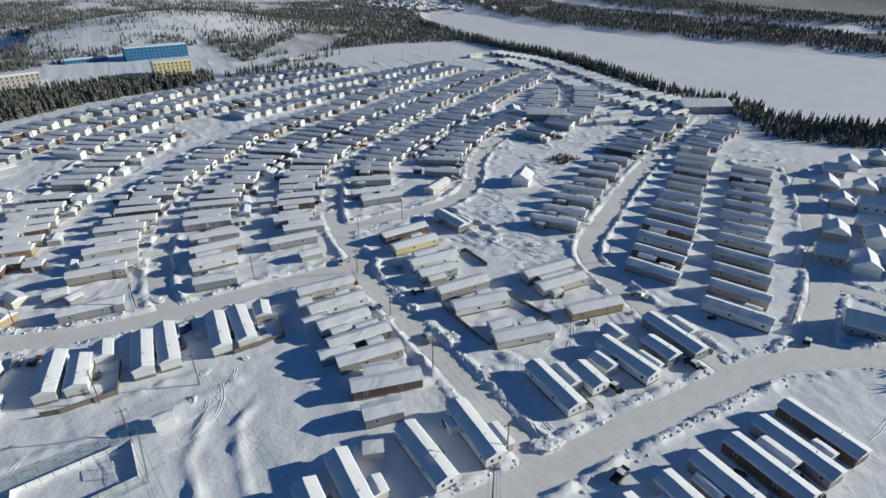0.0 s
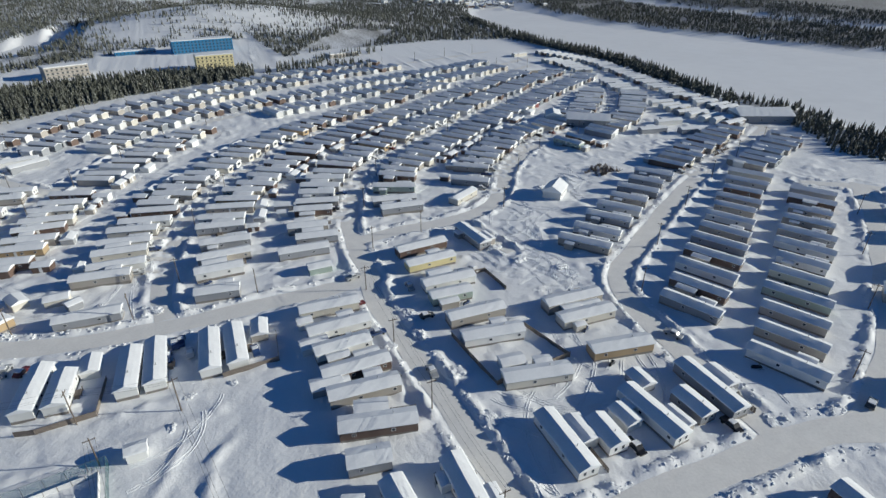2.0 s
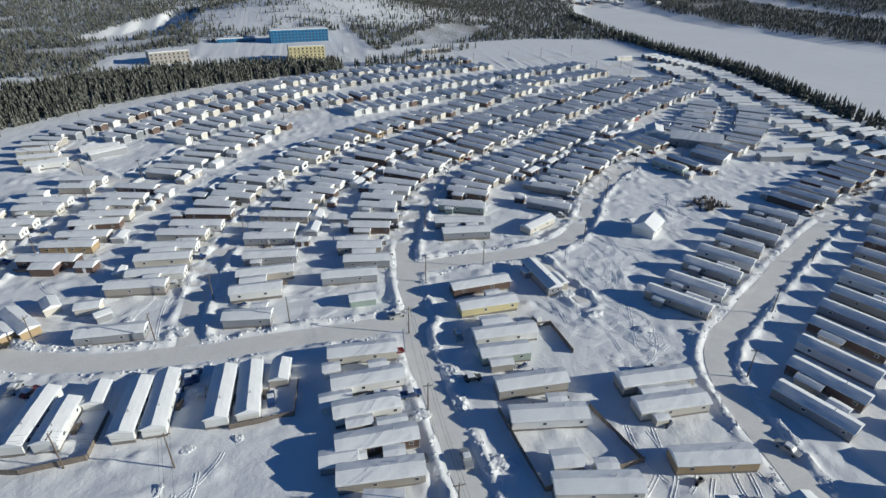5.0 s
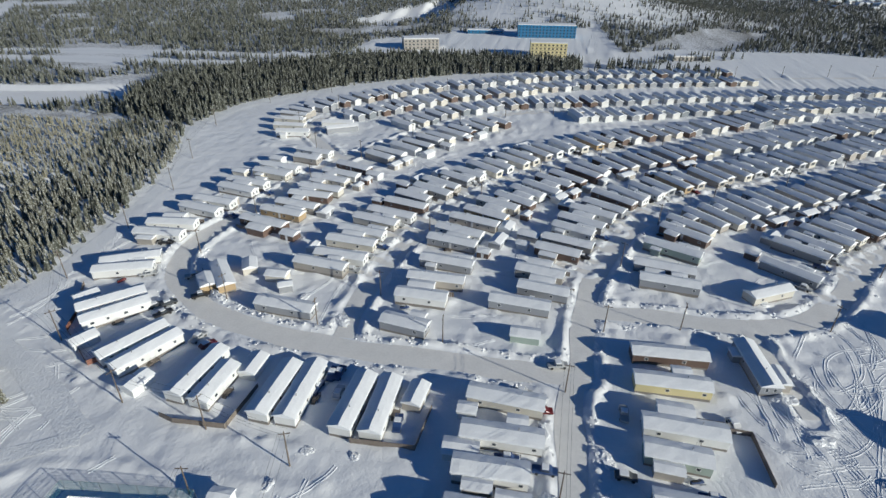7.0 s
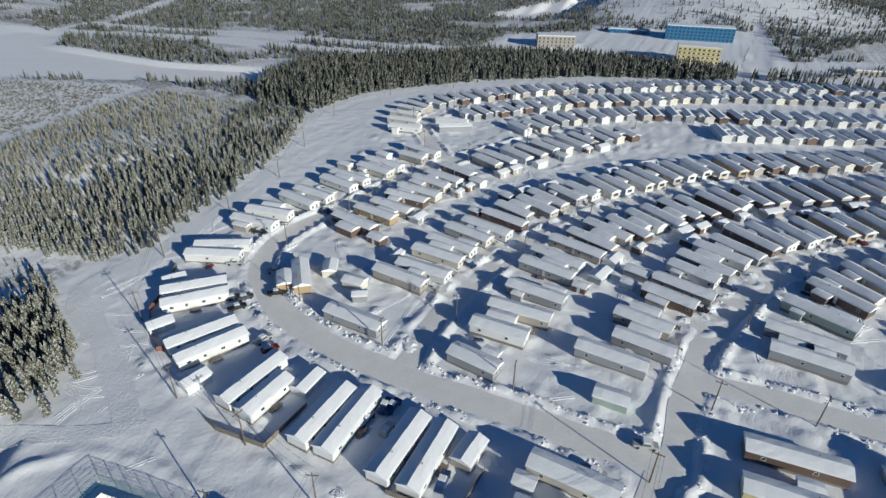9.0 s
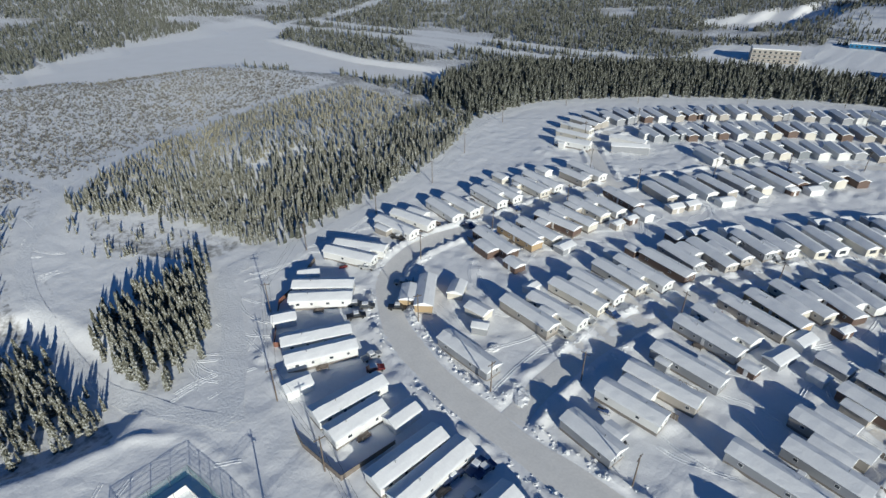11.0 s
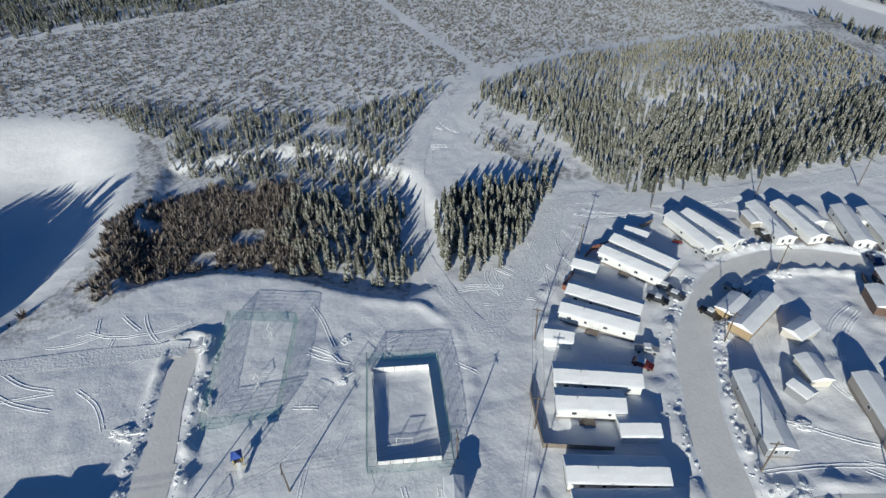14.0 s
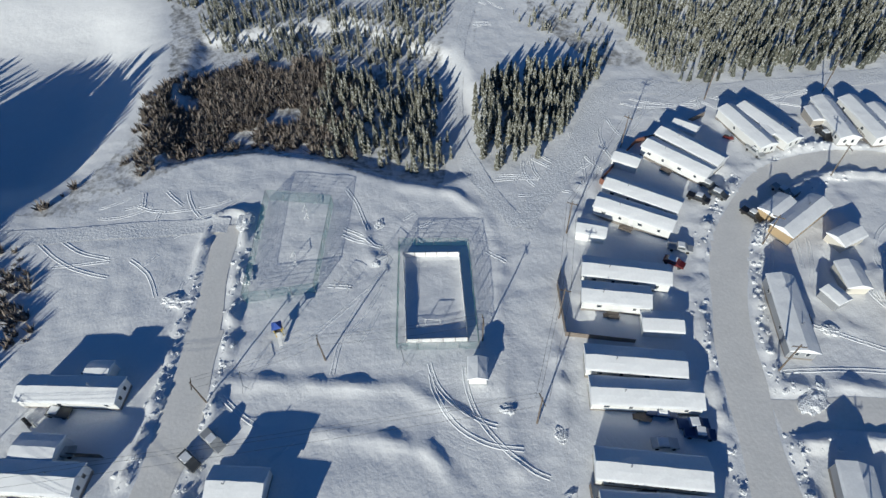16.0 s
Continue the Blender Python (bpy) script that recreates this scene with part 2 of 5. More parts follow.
def smooth_line(pts, step=4.0):
    """A Catmull-Rom curve through the points, sampled about every step metres."""
    p = [Vector((a, b)) for a, b in pts]
    p = [p[0] * 2 - p[1]] + p + [p[-1] * 2 - p[-2]]
    out = []
    for i in range(1, len(p) - 2):
        n = max(1, round((p[i + 1] - p[i]).length / step))
        for k in range(n):
            t = k / n
            q = 0.5 * (2 * p[i] + (p[i + 1] - p[i - 1]) * t + (2 * p[i - 1] - 5 * p[i] + 4 * p[i + 1] - p[i + 2]) * t * t + (3 * p[i] - p[i - 1] - 3 * p[i + 1] + p[i + 2]) * t ** 3)
            out.append((q.x, q.y))
    out.append(tuple(p[-2]))
    return out


def wave(x, y, size, seed=0.0):
    """Smooth cheap noise from a few sines, about -1 to 1."""
    a, b = x / size * 2.4 + seed, y / size * 2.4 - seed * 1.7
    return (np.sin(a + 1.3 * np.sin(0.7 * b + seed)) + np.sin(b * 1.1 + 1.1 * np.sin(0.9 * a)) + np.sin(0.8 * (a + b) + 2 * seed) + np.sin(1.7 * a - 1.3 * b + seed * 3)) / 4


LATTICE = np.random.default_rng(3).uniform(-1, 1, (128, 128))


def lumps(x, y, size, seed=0):
    """Irregular smooth noise between random lattice values, -1 to 1."""
    u, v = x / size + 17.3 * seed, y / size + 9.1 * seed
    i, j = np.floor(u).astype(int), np.floor(v).astype(int)
    p, q = u - i, v - j
    p, q = p * p * (3 - 2 * p), q * q * (3 - 2 * q)
    a, b, c, d = LATTICE[i % 128, j % 128], LATTICE[(i + 1) % 128, j % 128], LATTICE[i % 128, (j + 1) % 128], LATTICE[(i + 1) % 128, (j + 1) % 128]
    return (a * (1 - p) + b * p) * (1 - q) + (c * (1 - p) + d * p) * q


# ---- plan: roads, shores, woods (metres) ----
STREETS = {
    "collector": ([(57, 161), (39, 160), (24.6, 160), (0.6, 159), (-25.6, 160.6), (-47.7, 166.3), (-64.4, 177.7), (-72, 188), (-75, 201), (-73, 215), (-68, 231), (-63, 262), (-54, 290), (-35, 326), (-10, 364), (22, 393), (66, 410), (126, 436), (200, 462), (285, 494), (345, 525)], 3.7),
    "middle_street": ([(-5.8, 163), (-7, 184), (-0.5, 224), (16, 264), (54, 312), (108, 352), (178, 398), (268, 452), (350, 505)], 3.0),
    "inner_street": ([(57, 161), (58, 185), (64, 215), (88, 262), (144, 306), (249, 376), (330, 428)], 3.2),
    "north_street": ([(-54, 290), (-72, 309), (-86, 326), (-91, 343), (-87, 361), (-60, 399), (-27, 431), (11, 458), (42, 481), (91, 503), (160, 526), (240, 552), (320, 575)], 3.0),
    "loop_street": ([(59, 189), (77, 191), (103, 191.5), (122, 199), (137, 215), (151, 235), (185, 264), (220, 276), (262, 300), (310, 350)], 3.4),
    "south_street": ([(57, 161), (54, 150), (56.5, 99), (57.5, 72), (58, 58)], 3.2),
    "lower_road": ([(-17, 56), (2, 58.4), (20, 58.5), (57.5, 58.6), (85, 58.6), (118, 57.5), (137, 54.5), (170, 38), (215, 12), (260, -15)], 3.8),
    "east_road": ([(137, 53.5), (151.4, 57.6), (164, 63.2), (185, 73.4), (203, 85.6), (225, 100.3), (252.4, 118.5), (283, 143.8), (291, 150)], 3.9),
    "crescent": ([(119, 58), (120.4, 78), (125.5, 115), (133.5, 130), (151, 142), (200, 172), (258, 202), (300, 218), (335, 235)], 3.5),
    "east_branch": ([(185, 73), (191.5, 58), (203, 32), (225, 0)], 3.0),
    "cross_street": ([(268, 163), (293, 142.8), (319, 119), (350, 92)], 3.0),
    "playfield_road": ([(2, 58.4), (-17, 56), (-32, 53), (-46, 51)], 2.8),
    "riverside_street": ([(335, 235), (330, 290), (338, 350), (352, 410), (362, 470), (350, 540)], 3.0),
    "short_lane": ([(103, 191.5), (105, 176), (108, 158)], 2.2),
}
TRACKS = {
    "perimeter_track": ([(-48.8, 119.5), (-76, 134), (-104.6, 147), (-104, 171), (-108, 200), (-115, 235), (-122, 262), (-136, 290), (-152, 327), (-145, 378), (-118, 412), (-68, 461), (-23, 493), (4.5, 499), (60, 520)], 3.2),
    "trail": ([(-48.8, 119.5), (-66, 109), (-90, 102), (-114, 101), (-130, 100.5), (-161, 104.5), (-190, 120), (-212, 126), (-240, 118), (-305, 90), (-400, 50), (-496, 12)], 2.2),
    "hill_trail": ([(-212, 126), (-238, 178), (-262, 236), (-281, 285)], 1.5),
    "yard_trail": ([(-46, 51), (-43, 25), (-39.5, 1), (-38, -30)], 2.4),
    "far_road": ([(-760, 800), (-620, 620), (-556, 500), (-556, 445), (-522, 425), (-478, 443), (-400, 462), (-324, 474), (-258, 479), (-190, 500), (-131, 546), (-60, 575), (70, 575)], 4.0),
    "far_road_b": ([(-545, 470), (-470, 480), (-390, 503), (-300, 516), (-210, 526), (-140, 550)], 3.2),
    "site_road": ([(-78, 735), (-74, 690), (-73, 640), (-50, 612), (10, 616), (74, 605)], 3.6),
    "north_road": ([(66, 505), (72, 575), (79, 680), (84, 760), (60, 812), (10, 830)], 4.5),
}
CURVES = {n: (smooth_line(p), w) for n, (p, w) in list(STREETS.items()) + list(TRACKS.items())}

RIVER = [(560, 1120), (441, 866), (424, 740), (406, 607), (412, 473), (385, 340), (384, 298), (400, 270), (396, 242), (380, 214), (391, 191), (415, 160), (460, 100), (530, 0), (620, -120), (900, -120), (820, 150), (747, 322), (690, 560), (640, 800), (690, 1124), (740, 1300), (660, 1300)]
LAKE = [(-430, 120), (-514, 199), (-560, 290), (-600, 430), (-520, 420), (-471, 380), (-400, 378), (-338, 378), (-244, 404), (-226, 392), (-262, 342), (-300, 332), (-386, 293), (-400, 210)]
CHANNEL = [(1010, 1330), (900, 1040), (905, 900), (880, 700), (880, 540), (930, 420), (1000, 300), (1120, 300), (1000, 480), (945, 620), (945, 760), (965, 900), (980, 1040), (1100, 1330)]
LAKE_B = [(-222, 770), (-165, 752), (-125, 825), (-100, 925), (-135, 965), (-180, 890)]
POND = [(-330, -150), (-330, -30), (-190, -22), (-150, -8), (-122, 4), (-98, 13), (-72, 10), (-54, 4), (-44, -8), (-40, -150)]
DELL = [(-135, 8), (-98, 13), (-64, 24), (-69, 35), (-72, 50), (-69, 70), (-63, 85), (-60, 100), (-66, 110), (-95, 112), (-125, 102), (-150, 60)]

WORKS = [(-150, 560), (-150, 640), (-40, 735), (90, 760), (110, 600), (70, 560)]
PARK = [(-95, 150), (-60, 132), (25, 128), (28, 62), (120, 62), (260, 135), (330, 180), (345, 340), (345, 560), (60, 515), (-70, 460), (-118, 350), (-90, 260)]
BERMS = [[(-61.1, 90.5), (-59.3, 103.3), (-51.7, 111.8), (-37.2, 115.2), (-23.9, 114.7), (-12.5, 116.6), (-0.5, 116.9), (6.1, 118.7)], [(-6.6, 63.3), (-6.6, 79.0), (-7.3, 97.9), (-1.8, 110.5)], [(1.7, 71.8), (2.1, 89.0), (3.5, 103.0), (8.4, 108.0)], [(-44.2, 53.9), (-28.0, 57.3), (-11.9, 62.1), (1.5, 64.5)], [(-46.6, 82.9), (-36.5, 87.1), (-39.9, 93.0)], [(-19.0, 125.4), (-7.2, 127.2), (3.1, 125.4)]]


def ground_height(x, y):
    z = 0.12 * lumps(x, y, 8.0, 5) + 0.18 * wave(x, y, 27.0, 4.1) + 0.10 * lumps(x, y, 3.1, 6) + 0.05 * lumps(x, y, 1.6, 7)
    bank = np.zeros(np.shape(x))
    near = np.full(np.shape(x), 1e9)
    for name in STREETS:
        line, w = CURVES[name]
        lp = np.array(line)
        lo, hi = lp.min(0) - 12, lp.max(0) + 12
        sel = np.where((x > lo[0]) & (x < hi[0]) & (y > lo[1]) & (y < hi[1]))[0]
        near[sel] = np.minimum(near[sel], reach(x[sel], y[sel], line) - w)
    bank = 1.05 * np.exp(-((near - 1.8) / 0.85) ** 2) * np.clip(0.7 + 0.7 * lumps(x, y, 6.0, 1) + 0.7 * lumps(x, y, 1.9, 2), 0.0, 1.8)
    yards = inside(x, y, PARK)
    z = z + np.where(yards, 0.55 * np.clip(lumps(x, y, 6.5, 3) + 0.7 * lumps(x, y, 2.4, 4) - 0.15, 0, 1.3), 0.0)
    for k, line in enumerate(BERMS):
        d = reach(x, y, line)
        z = z + (0.40 + 0.40 * lumps(x, y, 2.6, 8 + k)) * np.exp(-((d / 1.0) ** 2)) - 0.08 * np.exp(-(((d - 3.2) / 1.6) ** 2))
    rise = 7.0 * np.exp(-(((x + 190) / 45) ** 2 + ((y - 215) / 75) ** 2))
    far = np.clip((np.hypot(x - 60, y - 200) - 650) / 900, 0, 1) ** 1.5
    hills = far * (26 + 26 * wave(x, y, 520.0, 3.3)) + 34 * np.exp(-(((x - 60) / 190) ** 2 + ((y - 930) / 120) ** 2))
    # Unseen hill, added east of the pond to cast shade over it.
    hills = hills + 12 * np.exp(-(((x + 27) / 13) ** 2 + ((y + 38) / 18) ** 2))
    z = z + np.where(inside(x, y, WORKS), 1.6 * np.clip(wave(x, y, 22.0, 2.2) + 0.6 * wave(x, y, 9.0, 1.2) - 0.25, 0, 1.5), 0.0)
    z = np.where(near < 0.6, -0.02, z * np.clip((near - 0.6) / 3.0, 0, 1) + bank) + rise + hills
    for poly, deep, shore in ((RIVER, -5.0, 12.0), (LAKE, -3.0, 10.0), (LAKE_B, -3.0, 10.0), (CHANNEL, -5.0, 12.0), (DELL, -2.6, 7.0)):
        d = reach(x, y, poly, True)
        k = np.where(inside(x, y, poly), np.clip(d / shore, 0, 1), 0.0)
        k = k * k * (3 - 2 * k)
        z = z * (1 - k) + deep * k

    def ease(v):
        v = np.clip(v, 0, 1)
        return v * v * (3 - 2 * v)

    # Ridge out of view, added only to throw solid shade across the basin.
    shade_ridge = reach(x, y, [(-22, -24), (-30, -56), (-60, -66), (-84, -104)])
    z = z + 11 * np.exp(-((shade_ridge / 11.0) ** 2))
    basin = ease((-46 - x) / 22) * ease((x + 178) / 48) * ease((12 + np.minimum(0, (x + 95) * 0.35) - y) / 36)
    z = z - 10 * basin
    return z


def axis(lo, f0, f1, hi, step):
    mid = list(np.arange(f0, f1 + 0.1, step))
    up, down = [], []
    s, v = step, f1
    while v < hi:
        s *= 1.05 if s < 8 else 1.12
        v += min(s, 60)
        up.append(v)
    s, v = step, f0
    while v > lo:
        s *= 1.05 if s < 8 else 1.12
        v -= min(s, 60)
        down.append(v)
    return np.array(down[::-1] + mid + up)


gx, gy = axis(-2600, -130, 280, 3000, 1.05), axis(-1200, 10, 330, 3600, 1.05)
GX, GY = np.meshgrid(gx, gy)
GZ = ground_height(GX.ravel(), GY.ravel())
nx, ny = len(gx), len(gy)
gv = np.column_stack([GX.ravel(), GY.ravel(), GZ])
ii = (np.arange(ny - 1)[:, None] * nx + np.arange(nx - 1)[None, :]).ravel()
gf = np.column_stack([ii, ii + 1, ii + 1 + nx, ii + nx])


def fast_mesh(name, verts, faces, mat, smooth=False):
    """A mesh from arrays; all faces have the same number of corners."""
    me = bpy.data.meshes.new(name)
    k = faces.shape[1]
    me.vertices.add(len(verts))
    me.vertices.foreach_set("co", verts.astype(np.float32).ravel())
    me.loops.add(faces.size)
    me.loops.foreach_set("vertex_index", faces.astype(np.int32).ravel())
    me.polygons.add(len(faces))
    me.polygons.foreach_set("loop_start", np.arange(0, faces.size, k, dtype=np.int32))
    me.polygons.foreach_set("use_smooth", np.full(len(faces), smooth))
    me.materials.append(mat)
    me.update(calc_edges=True)
    me.validate()
    return new(name, me)


ground = tagged(fast_mesh("ground", gv, gf, SNOW, True), "rolling snow-covered ground with drifts and ploughed banks", "snow ground", kind="structure")


GRID = GZ.reshape(ny, nx)


def ground_at(x, y):
    """Heights of the ground sheet at many places, between its grid points."""
    i = np.clip(np.searchsorted(gx, x) - 1, 0, nx - 2)
    j = np.clip(np.searchsorted(gy, y) - 1, 0, ny - 2)
    u, v = (x - gx[i]) / (gx[i + 1] - gx[i]), (y - gy[j]) / (gy[j + 1] - gy[j])
    return (GRID[j, i] * (1 - u) + GRID[j, i + 1] * u) * (1 - v) + (GRID[j + 1, i] * (1 - u) + GRID[j + 1, i + 1] * u) * v


def ground_z(x, y):
    return float(ground_at(np.array([float(x)]), np.array([float(y)]))[0])


SEG = np.array([(*a, *b, CURVES[n][1]) for n in STREETS for a, b in zip(CURVES[n][0], CURVES[n][0][1:])])


def street_gap(x, y):
    """Clear distance from a place to the nearest street's edge."""
    dx, dy = SEG[:, 2] - SEG[:, 0], SEG[:, 3] - SEG[:, 1]
    k = np.clip(((x - SEG[:, 0]) * dx + (y - SEG[:, 1]) * dy) / np.maximum(dx * dx + dy * dy, 1e-9), 0, 1)
    return float((np.hypot(x - SEG[:, 0] - k * dx, y - SEG[:, 1] - k * dy) - SEG[:, 4]).min())


# ---- roads and tracks ----
def strip(name, line, half, mat, z, label, category, follow):
    pts = [Vector(p) for p in line]
    verts, faces = [], []
    cols = 5
    for i, p in enumerate(pts):
        way = (pts[min(i + 1, len(pts) - 1)] - pts[max(i - 1, 0)]).normalized()
        side = Vector((-way.y, way.x))
        for c in range(cols):
            k = -1 + 2 * c / (cols - 1)
            h = half * (1 + 0.10 * math.sin(i * 0.9 + 3 * k) * abs(k))
            q = p + side * h * k
            verts.append((q.x, q.y, z + (ground_z(q.x, q.y) + 0.10 if follow else 0.035 - 0.035 * k * k)))
    for i in range(len(pts) - 1):
        for c in range(cols - 1):
            a = i * cols + c
            faces.append((a, a + 1, a + 1 + cols, a + cols))
    ob = link_mesh(name, verts, faces, mat, smooth=True)
    return tagged(ob, label, category, kind="structure")


for k, name in enumerate(STREETS):
    line, w = CURVES[name]
    strip("road", line, w, PACKED, 0.02 + 0.004 * k, "ploughed street of grey-beige packed snow", "road", False)
for k, name in enumerate(TRACKS):
    line, w = CURVES[name]
    strip("snow_track", line, w, TRACK, 0.004 * k, "snowmobile track of trodden snow", "track", True)


# ---- homes ----
TEMPLATES = {}
FAR_HOMES = []
PLACED = []


def gable_body(length, width, z0, eave, ridge):
    bm = bmesh.new()
    a, b = length / 2, width / 2
    rows = []
    for x in (-a, a):
        rows.append([bm.verts.new(p) for p in ((x, -b, z0), (x, b, z0), (x, b, eave), (x, 0, ridge), (x, -b, eave))])
    bm.faces.new(rows[0][::-1])
    bm.faces.new(rows[1])
    for i in range(5):
        bm.faces.new((rows[0][i], rows[0][(i + 1) % 5], rows[1][(i + 1) % 5], rows[1][i]))
    return bm


def snow_roof(length, width, eave, ridge, thick, seed, over=0.28):
    """A gable roof's cover of snow, uneven along its length, with rounded eaves."""
    r = random.Random(seed)
    b = width / 2 + over
    bm = bmesh.new()
    n = max(3, int(length / 1.6))
    last = None
    outline = ((-1.0, 0.0, 0), (-1.02, 0.0, 0.55), (-0.9, 0.1, 0.95), (-0.45, 0.55, 1.0), (0.0, 1.0, 0.85), (0.45, 0.55, 1.0), (0.9, 0.1, 0.95), (1.02, 0.0, 0.55), (1.0, 0.0, 0))
    for i in range(n + 1):
        x = -length / 2 - over + (length + 2 * over) * i / n
        end = 0.75 if i in (0, n) else 1.0
        ring = []
        for k, (s, up, t) in enumerate(outline):
            lump = (r.uniform(0.88, 1.12) if 0 < i < n else 1.0) * thick * t * end
            ring.append(bm.verts.new((x, s * b + (r.uniform(-0.05, 0.05) if t else 0), eave - 0.08 + (ridge - eave + 0.08) * up + lump)))
        if last:
            for k in range(len(ring) - 1):
                bm.faces.new((last[k], last[k + 1], ring[k + 1], ring[k]))
            bm.faces.new((last[-1], last[0], ring[0], ring[-1]))
        else:
            bm.faces.new(ring)
        last = ring
    bm.faces.new(last[::-1])
    return bm


def window_part(root, x, y, z, w, h, facing):
    """One framed pane; facing: +1/-1 along y, or 2/-2 along x."""
    bm = bmesh.new()
    if abs(facing) == 1:
        add_box(bm, x - w / 2, x + w / 2, y - 0.03, y + 0.03, z - h / 2, z + h / 2)
        add_box(bm, x - w / 2 + 0.09, x + w / 2 - 0.09, y - 0.045, y + 0.045, z - h / 2 + 0.09, z + h / 2 - 0.09)
    else:
        add_box(bm, x - 0.03, x + 0.03, y - w / 2, y + w / 2, z - h / 2, z + h / 2)
        add_box(bm, x - 0.045, x + 0.045, y - w / 2 + 0.09, y + w / 2 - 0.09, z - h / 2 + 0.09, z + h / 2 - 0.09)
    ob = part("window", bm, TRIM, root)
    ob.data.materials.append(GLASS)
    for i, f in enumerate(ob.data.polygons):
        f.material_index = 1 if i >= 6 else 0
    return ob


COLOUR_WORDS = {"white": "white", "cream": "cream", "beige": "beige", "grey": "grey", "brown": "dark brown", "red": "dark red", "green": "sage green", "yellow": "pale yellow", "tan": "ochre tan"}


def annex(root, wall, x, y, length, width, eave):
    """A low addition against the home's long side, with its own cap of snow."""
    ridge = eave + width * 0.15
    bm = gable_body(length, width, -0.3, eave, ridge)
    bmesh.ops.translate(bm, vec=(x, y, 0), verts=bm.verts)
    room = part("annex", bm, wall, root)
    bm = snow_roof(length, width, eave, ridge, 0.32, int(length * 10))
    bmesh.ops.translate(bm, vec=(x, y, 0), verts=bm.verts)
    part("annex_snow_roof", bm, ROOF_SNOW, room, "uneven roof cover of clean snow")


def build_home(length, colour, style):
    small = length < 8
    width = 3.2 if length < 4.5 else 4.3 if small else (4.9 if style != 2 else 7.2)
    base, eave = (0.05, 2.3) if small else (-0.4, 3.05) if style > 7 else (0.65, 3.05)
    ridge = eave + width * 0.18
    if small:
        root = thing("garden_shed", COLOUR_WORDS[colour] + " yard shed with a thick cap of snow", "shed", "sheds in the yards")
    else:
        root = thing("mobile_home", "long " + COLOUR_WORDS[colour] + "-sided mobile home with a snow-covered gable roof", "mobile home", "mobile homes of the trailer park")
    wall = SIDINGS[colour]
    part("wall", gable_body(length, width, base, eave, ridge), wall, root)
    cover = part("snow_roof", snow_roof(length, width, eave, ridge, 0.30 if not small else 0.36, int(length * 7) + style * 31 + len(colour)), ROOF_SNOW, root, "uneven roof cover of clean snow")
    a, b = length / 2, width / 2
    if small:
        box("door", -0.5, 0.5, b, b + 0.05, 0.1, 2.0, TRIM, root)
        return root
    if style > 7:
        box("end_window", a, a + 0.04, -1.2, 1.2, 1.3, 2.5, GLASS, root)
        if style == 8:
            annex(root, wall, -a * 0.2, b + 1.6, 5.0, 3.2, 2.6)
        return root
    box("skirting", -a + 0.05, a - 0.05, -b + 0.05, b - 0.05, -0.4, base, SKIRT, root)
    xs = [-0.36, -0.12, 0.14, 0.36] if length > 14 else [-0.28, 0.24]
    for i, k in enumerate(xs):
        if not (style == 1 and i == 1):
            window_part(root, k * length, b, 1.95, 1.1 if i % 2 else 0.8, 0.85, 1)
        if i % 2 == style % 2:
            window_part(root, k * length + 0.7, -b, 1.95, 0.95, 0.85, -1)
    if style != 4:
        window_part(root, a, -0.95, 1.95, 0.8, 1.15, 2)
        window_part(root, a, 0.95, 1.95, 0.8, 1.15, 2)
    box("door", 0.0 * length - 0.45, 0.45, b, b + 0.06, 0.7, 2.7, TRIM, root)
    porch = box("porch", -0.9, 1.2, b + 0.06, b + 1.7, 0.45, 0.62, WOOD, root, "small weathered wooden porch")
    bm = bmesh.new()
    for px in (-0.85, 1.15):
        add_box(bm, px - 0.06, px + 0.06, b + 1.55, b + 1.67, -0.3, 1.5)
    add_box(bm, -0.9, 1.2, b + 1.57, b + 1.65, 1.4, 1.5)
    part("railing", bm, WOOD, porch)
    bm = bmesh.new()
    for s in range(3):
        add_box(bm, 1.2 + s * 0.28, 1.48 + s * 0.28, b + 0.2, b + 1.3, -0.2, 0.48 - 0.16 * s)
    part("steps", bm, WOOD, porch)
    rod("vent_pipe", (length * 0.2, 0.5, eave), (length * 0.2, 0.5, ridge + 0.75), 0.09, STEEL, cover, sides=6)
    if style == 1:
        annex(root, wall, a * 0.35, b + 1.7, 4.2, 3.4, 2.7)
    if style == 5:
        annex(root, SIDINGS["beige"], a * 0.45, b + 1.5, 6.4, 3.0, 2.6)
        annex(root, wall, -a * 0.5, -b - 1.0, 3.0, 2.0, 2.3)
        for k in range(1):
            box("pallet_stack", -a * 0.6 + 1.4 * k, -a * 0.6 + 1.4 * k + 1.0, b + 0.5, b + 1.5, -0.1, 0.5 + 0.25 * k, WOOD, root)
    if style == 6:
        annex(root, wall, -a * 0.15, b + 2.3, 7.5, 4.6, 2.8)
        bm = bmesh.new()
        for k in range(9):
            add_box(bm, a * 0.35 + 0.7 * k, a * 0.35 + 0.7 * k + 0.6, b + 2.2, b + 2.27, -0.2, 1.5)
        part("windbreak", bm, WOOD, root, "weathered board windbreak beside the porch")
    if style == 3:
        annex(root, SIDINGS["beige"], -a * 0.3, -b - 1.4, 5.6, 2.8, 2.4)
        bm = bmesh.new()
        add_box(bm, a * 0.2, a * 0.2 + 4.4, b + 0.02, b + 3.0, 0.35, 0.5)
        add_box(bm, a * 0.2, a * 0.2 + 4.4, b + 2.93, b + 3.0, 1.3, 1.42)
        for k in range(6):
            add_box(bm, a * 0.2 + 0.86 * k, a * 0.2 + 0.86 * k + 0.09, b + 2.91, b + 3.0, -0.3, 1.4)
        part("deck", bm, WOOD, root, "weathered wooden deck with a railing")
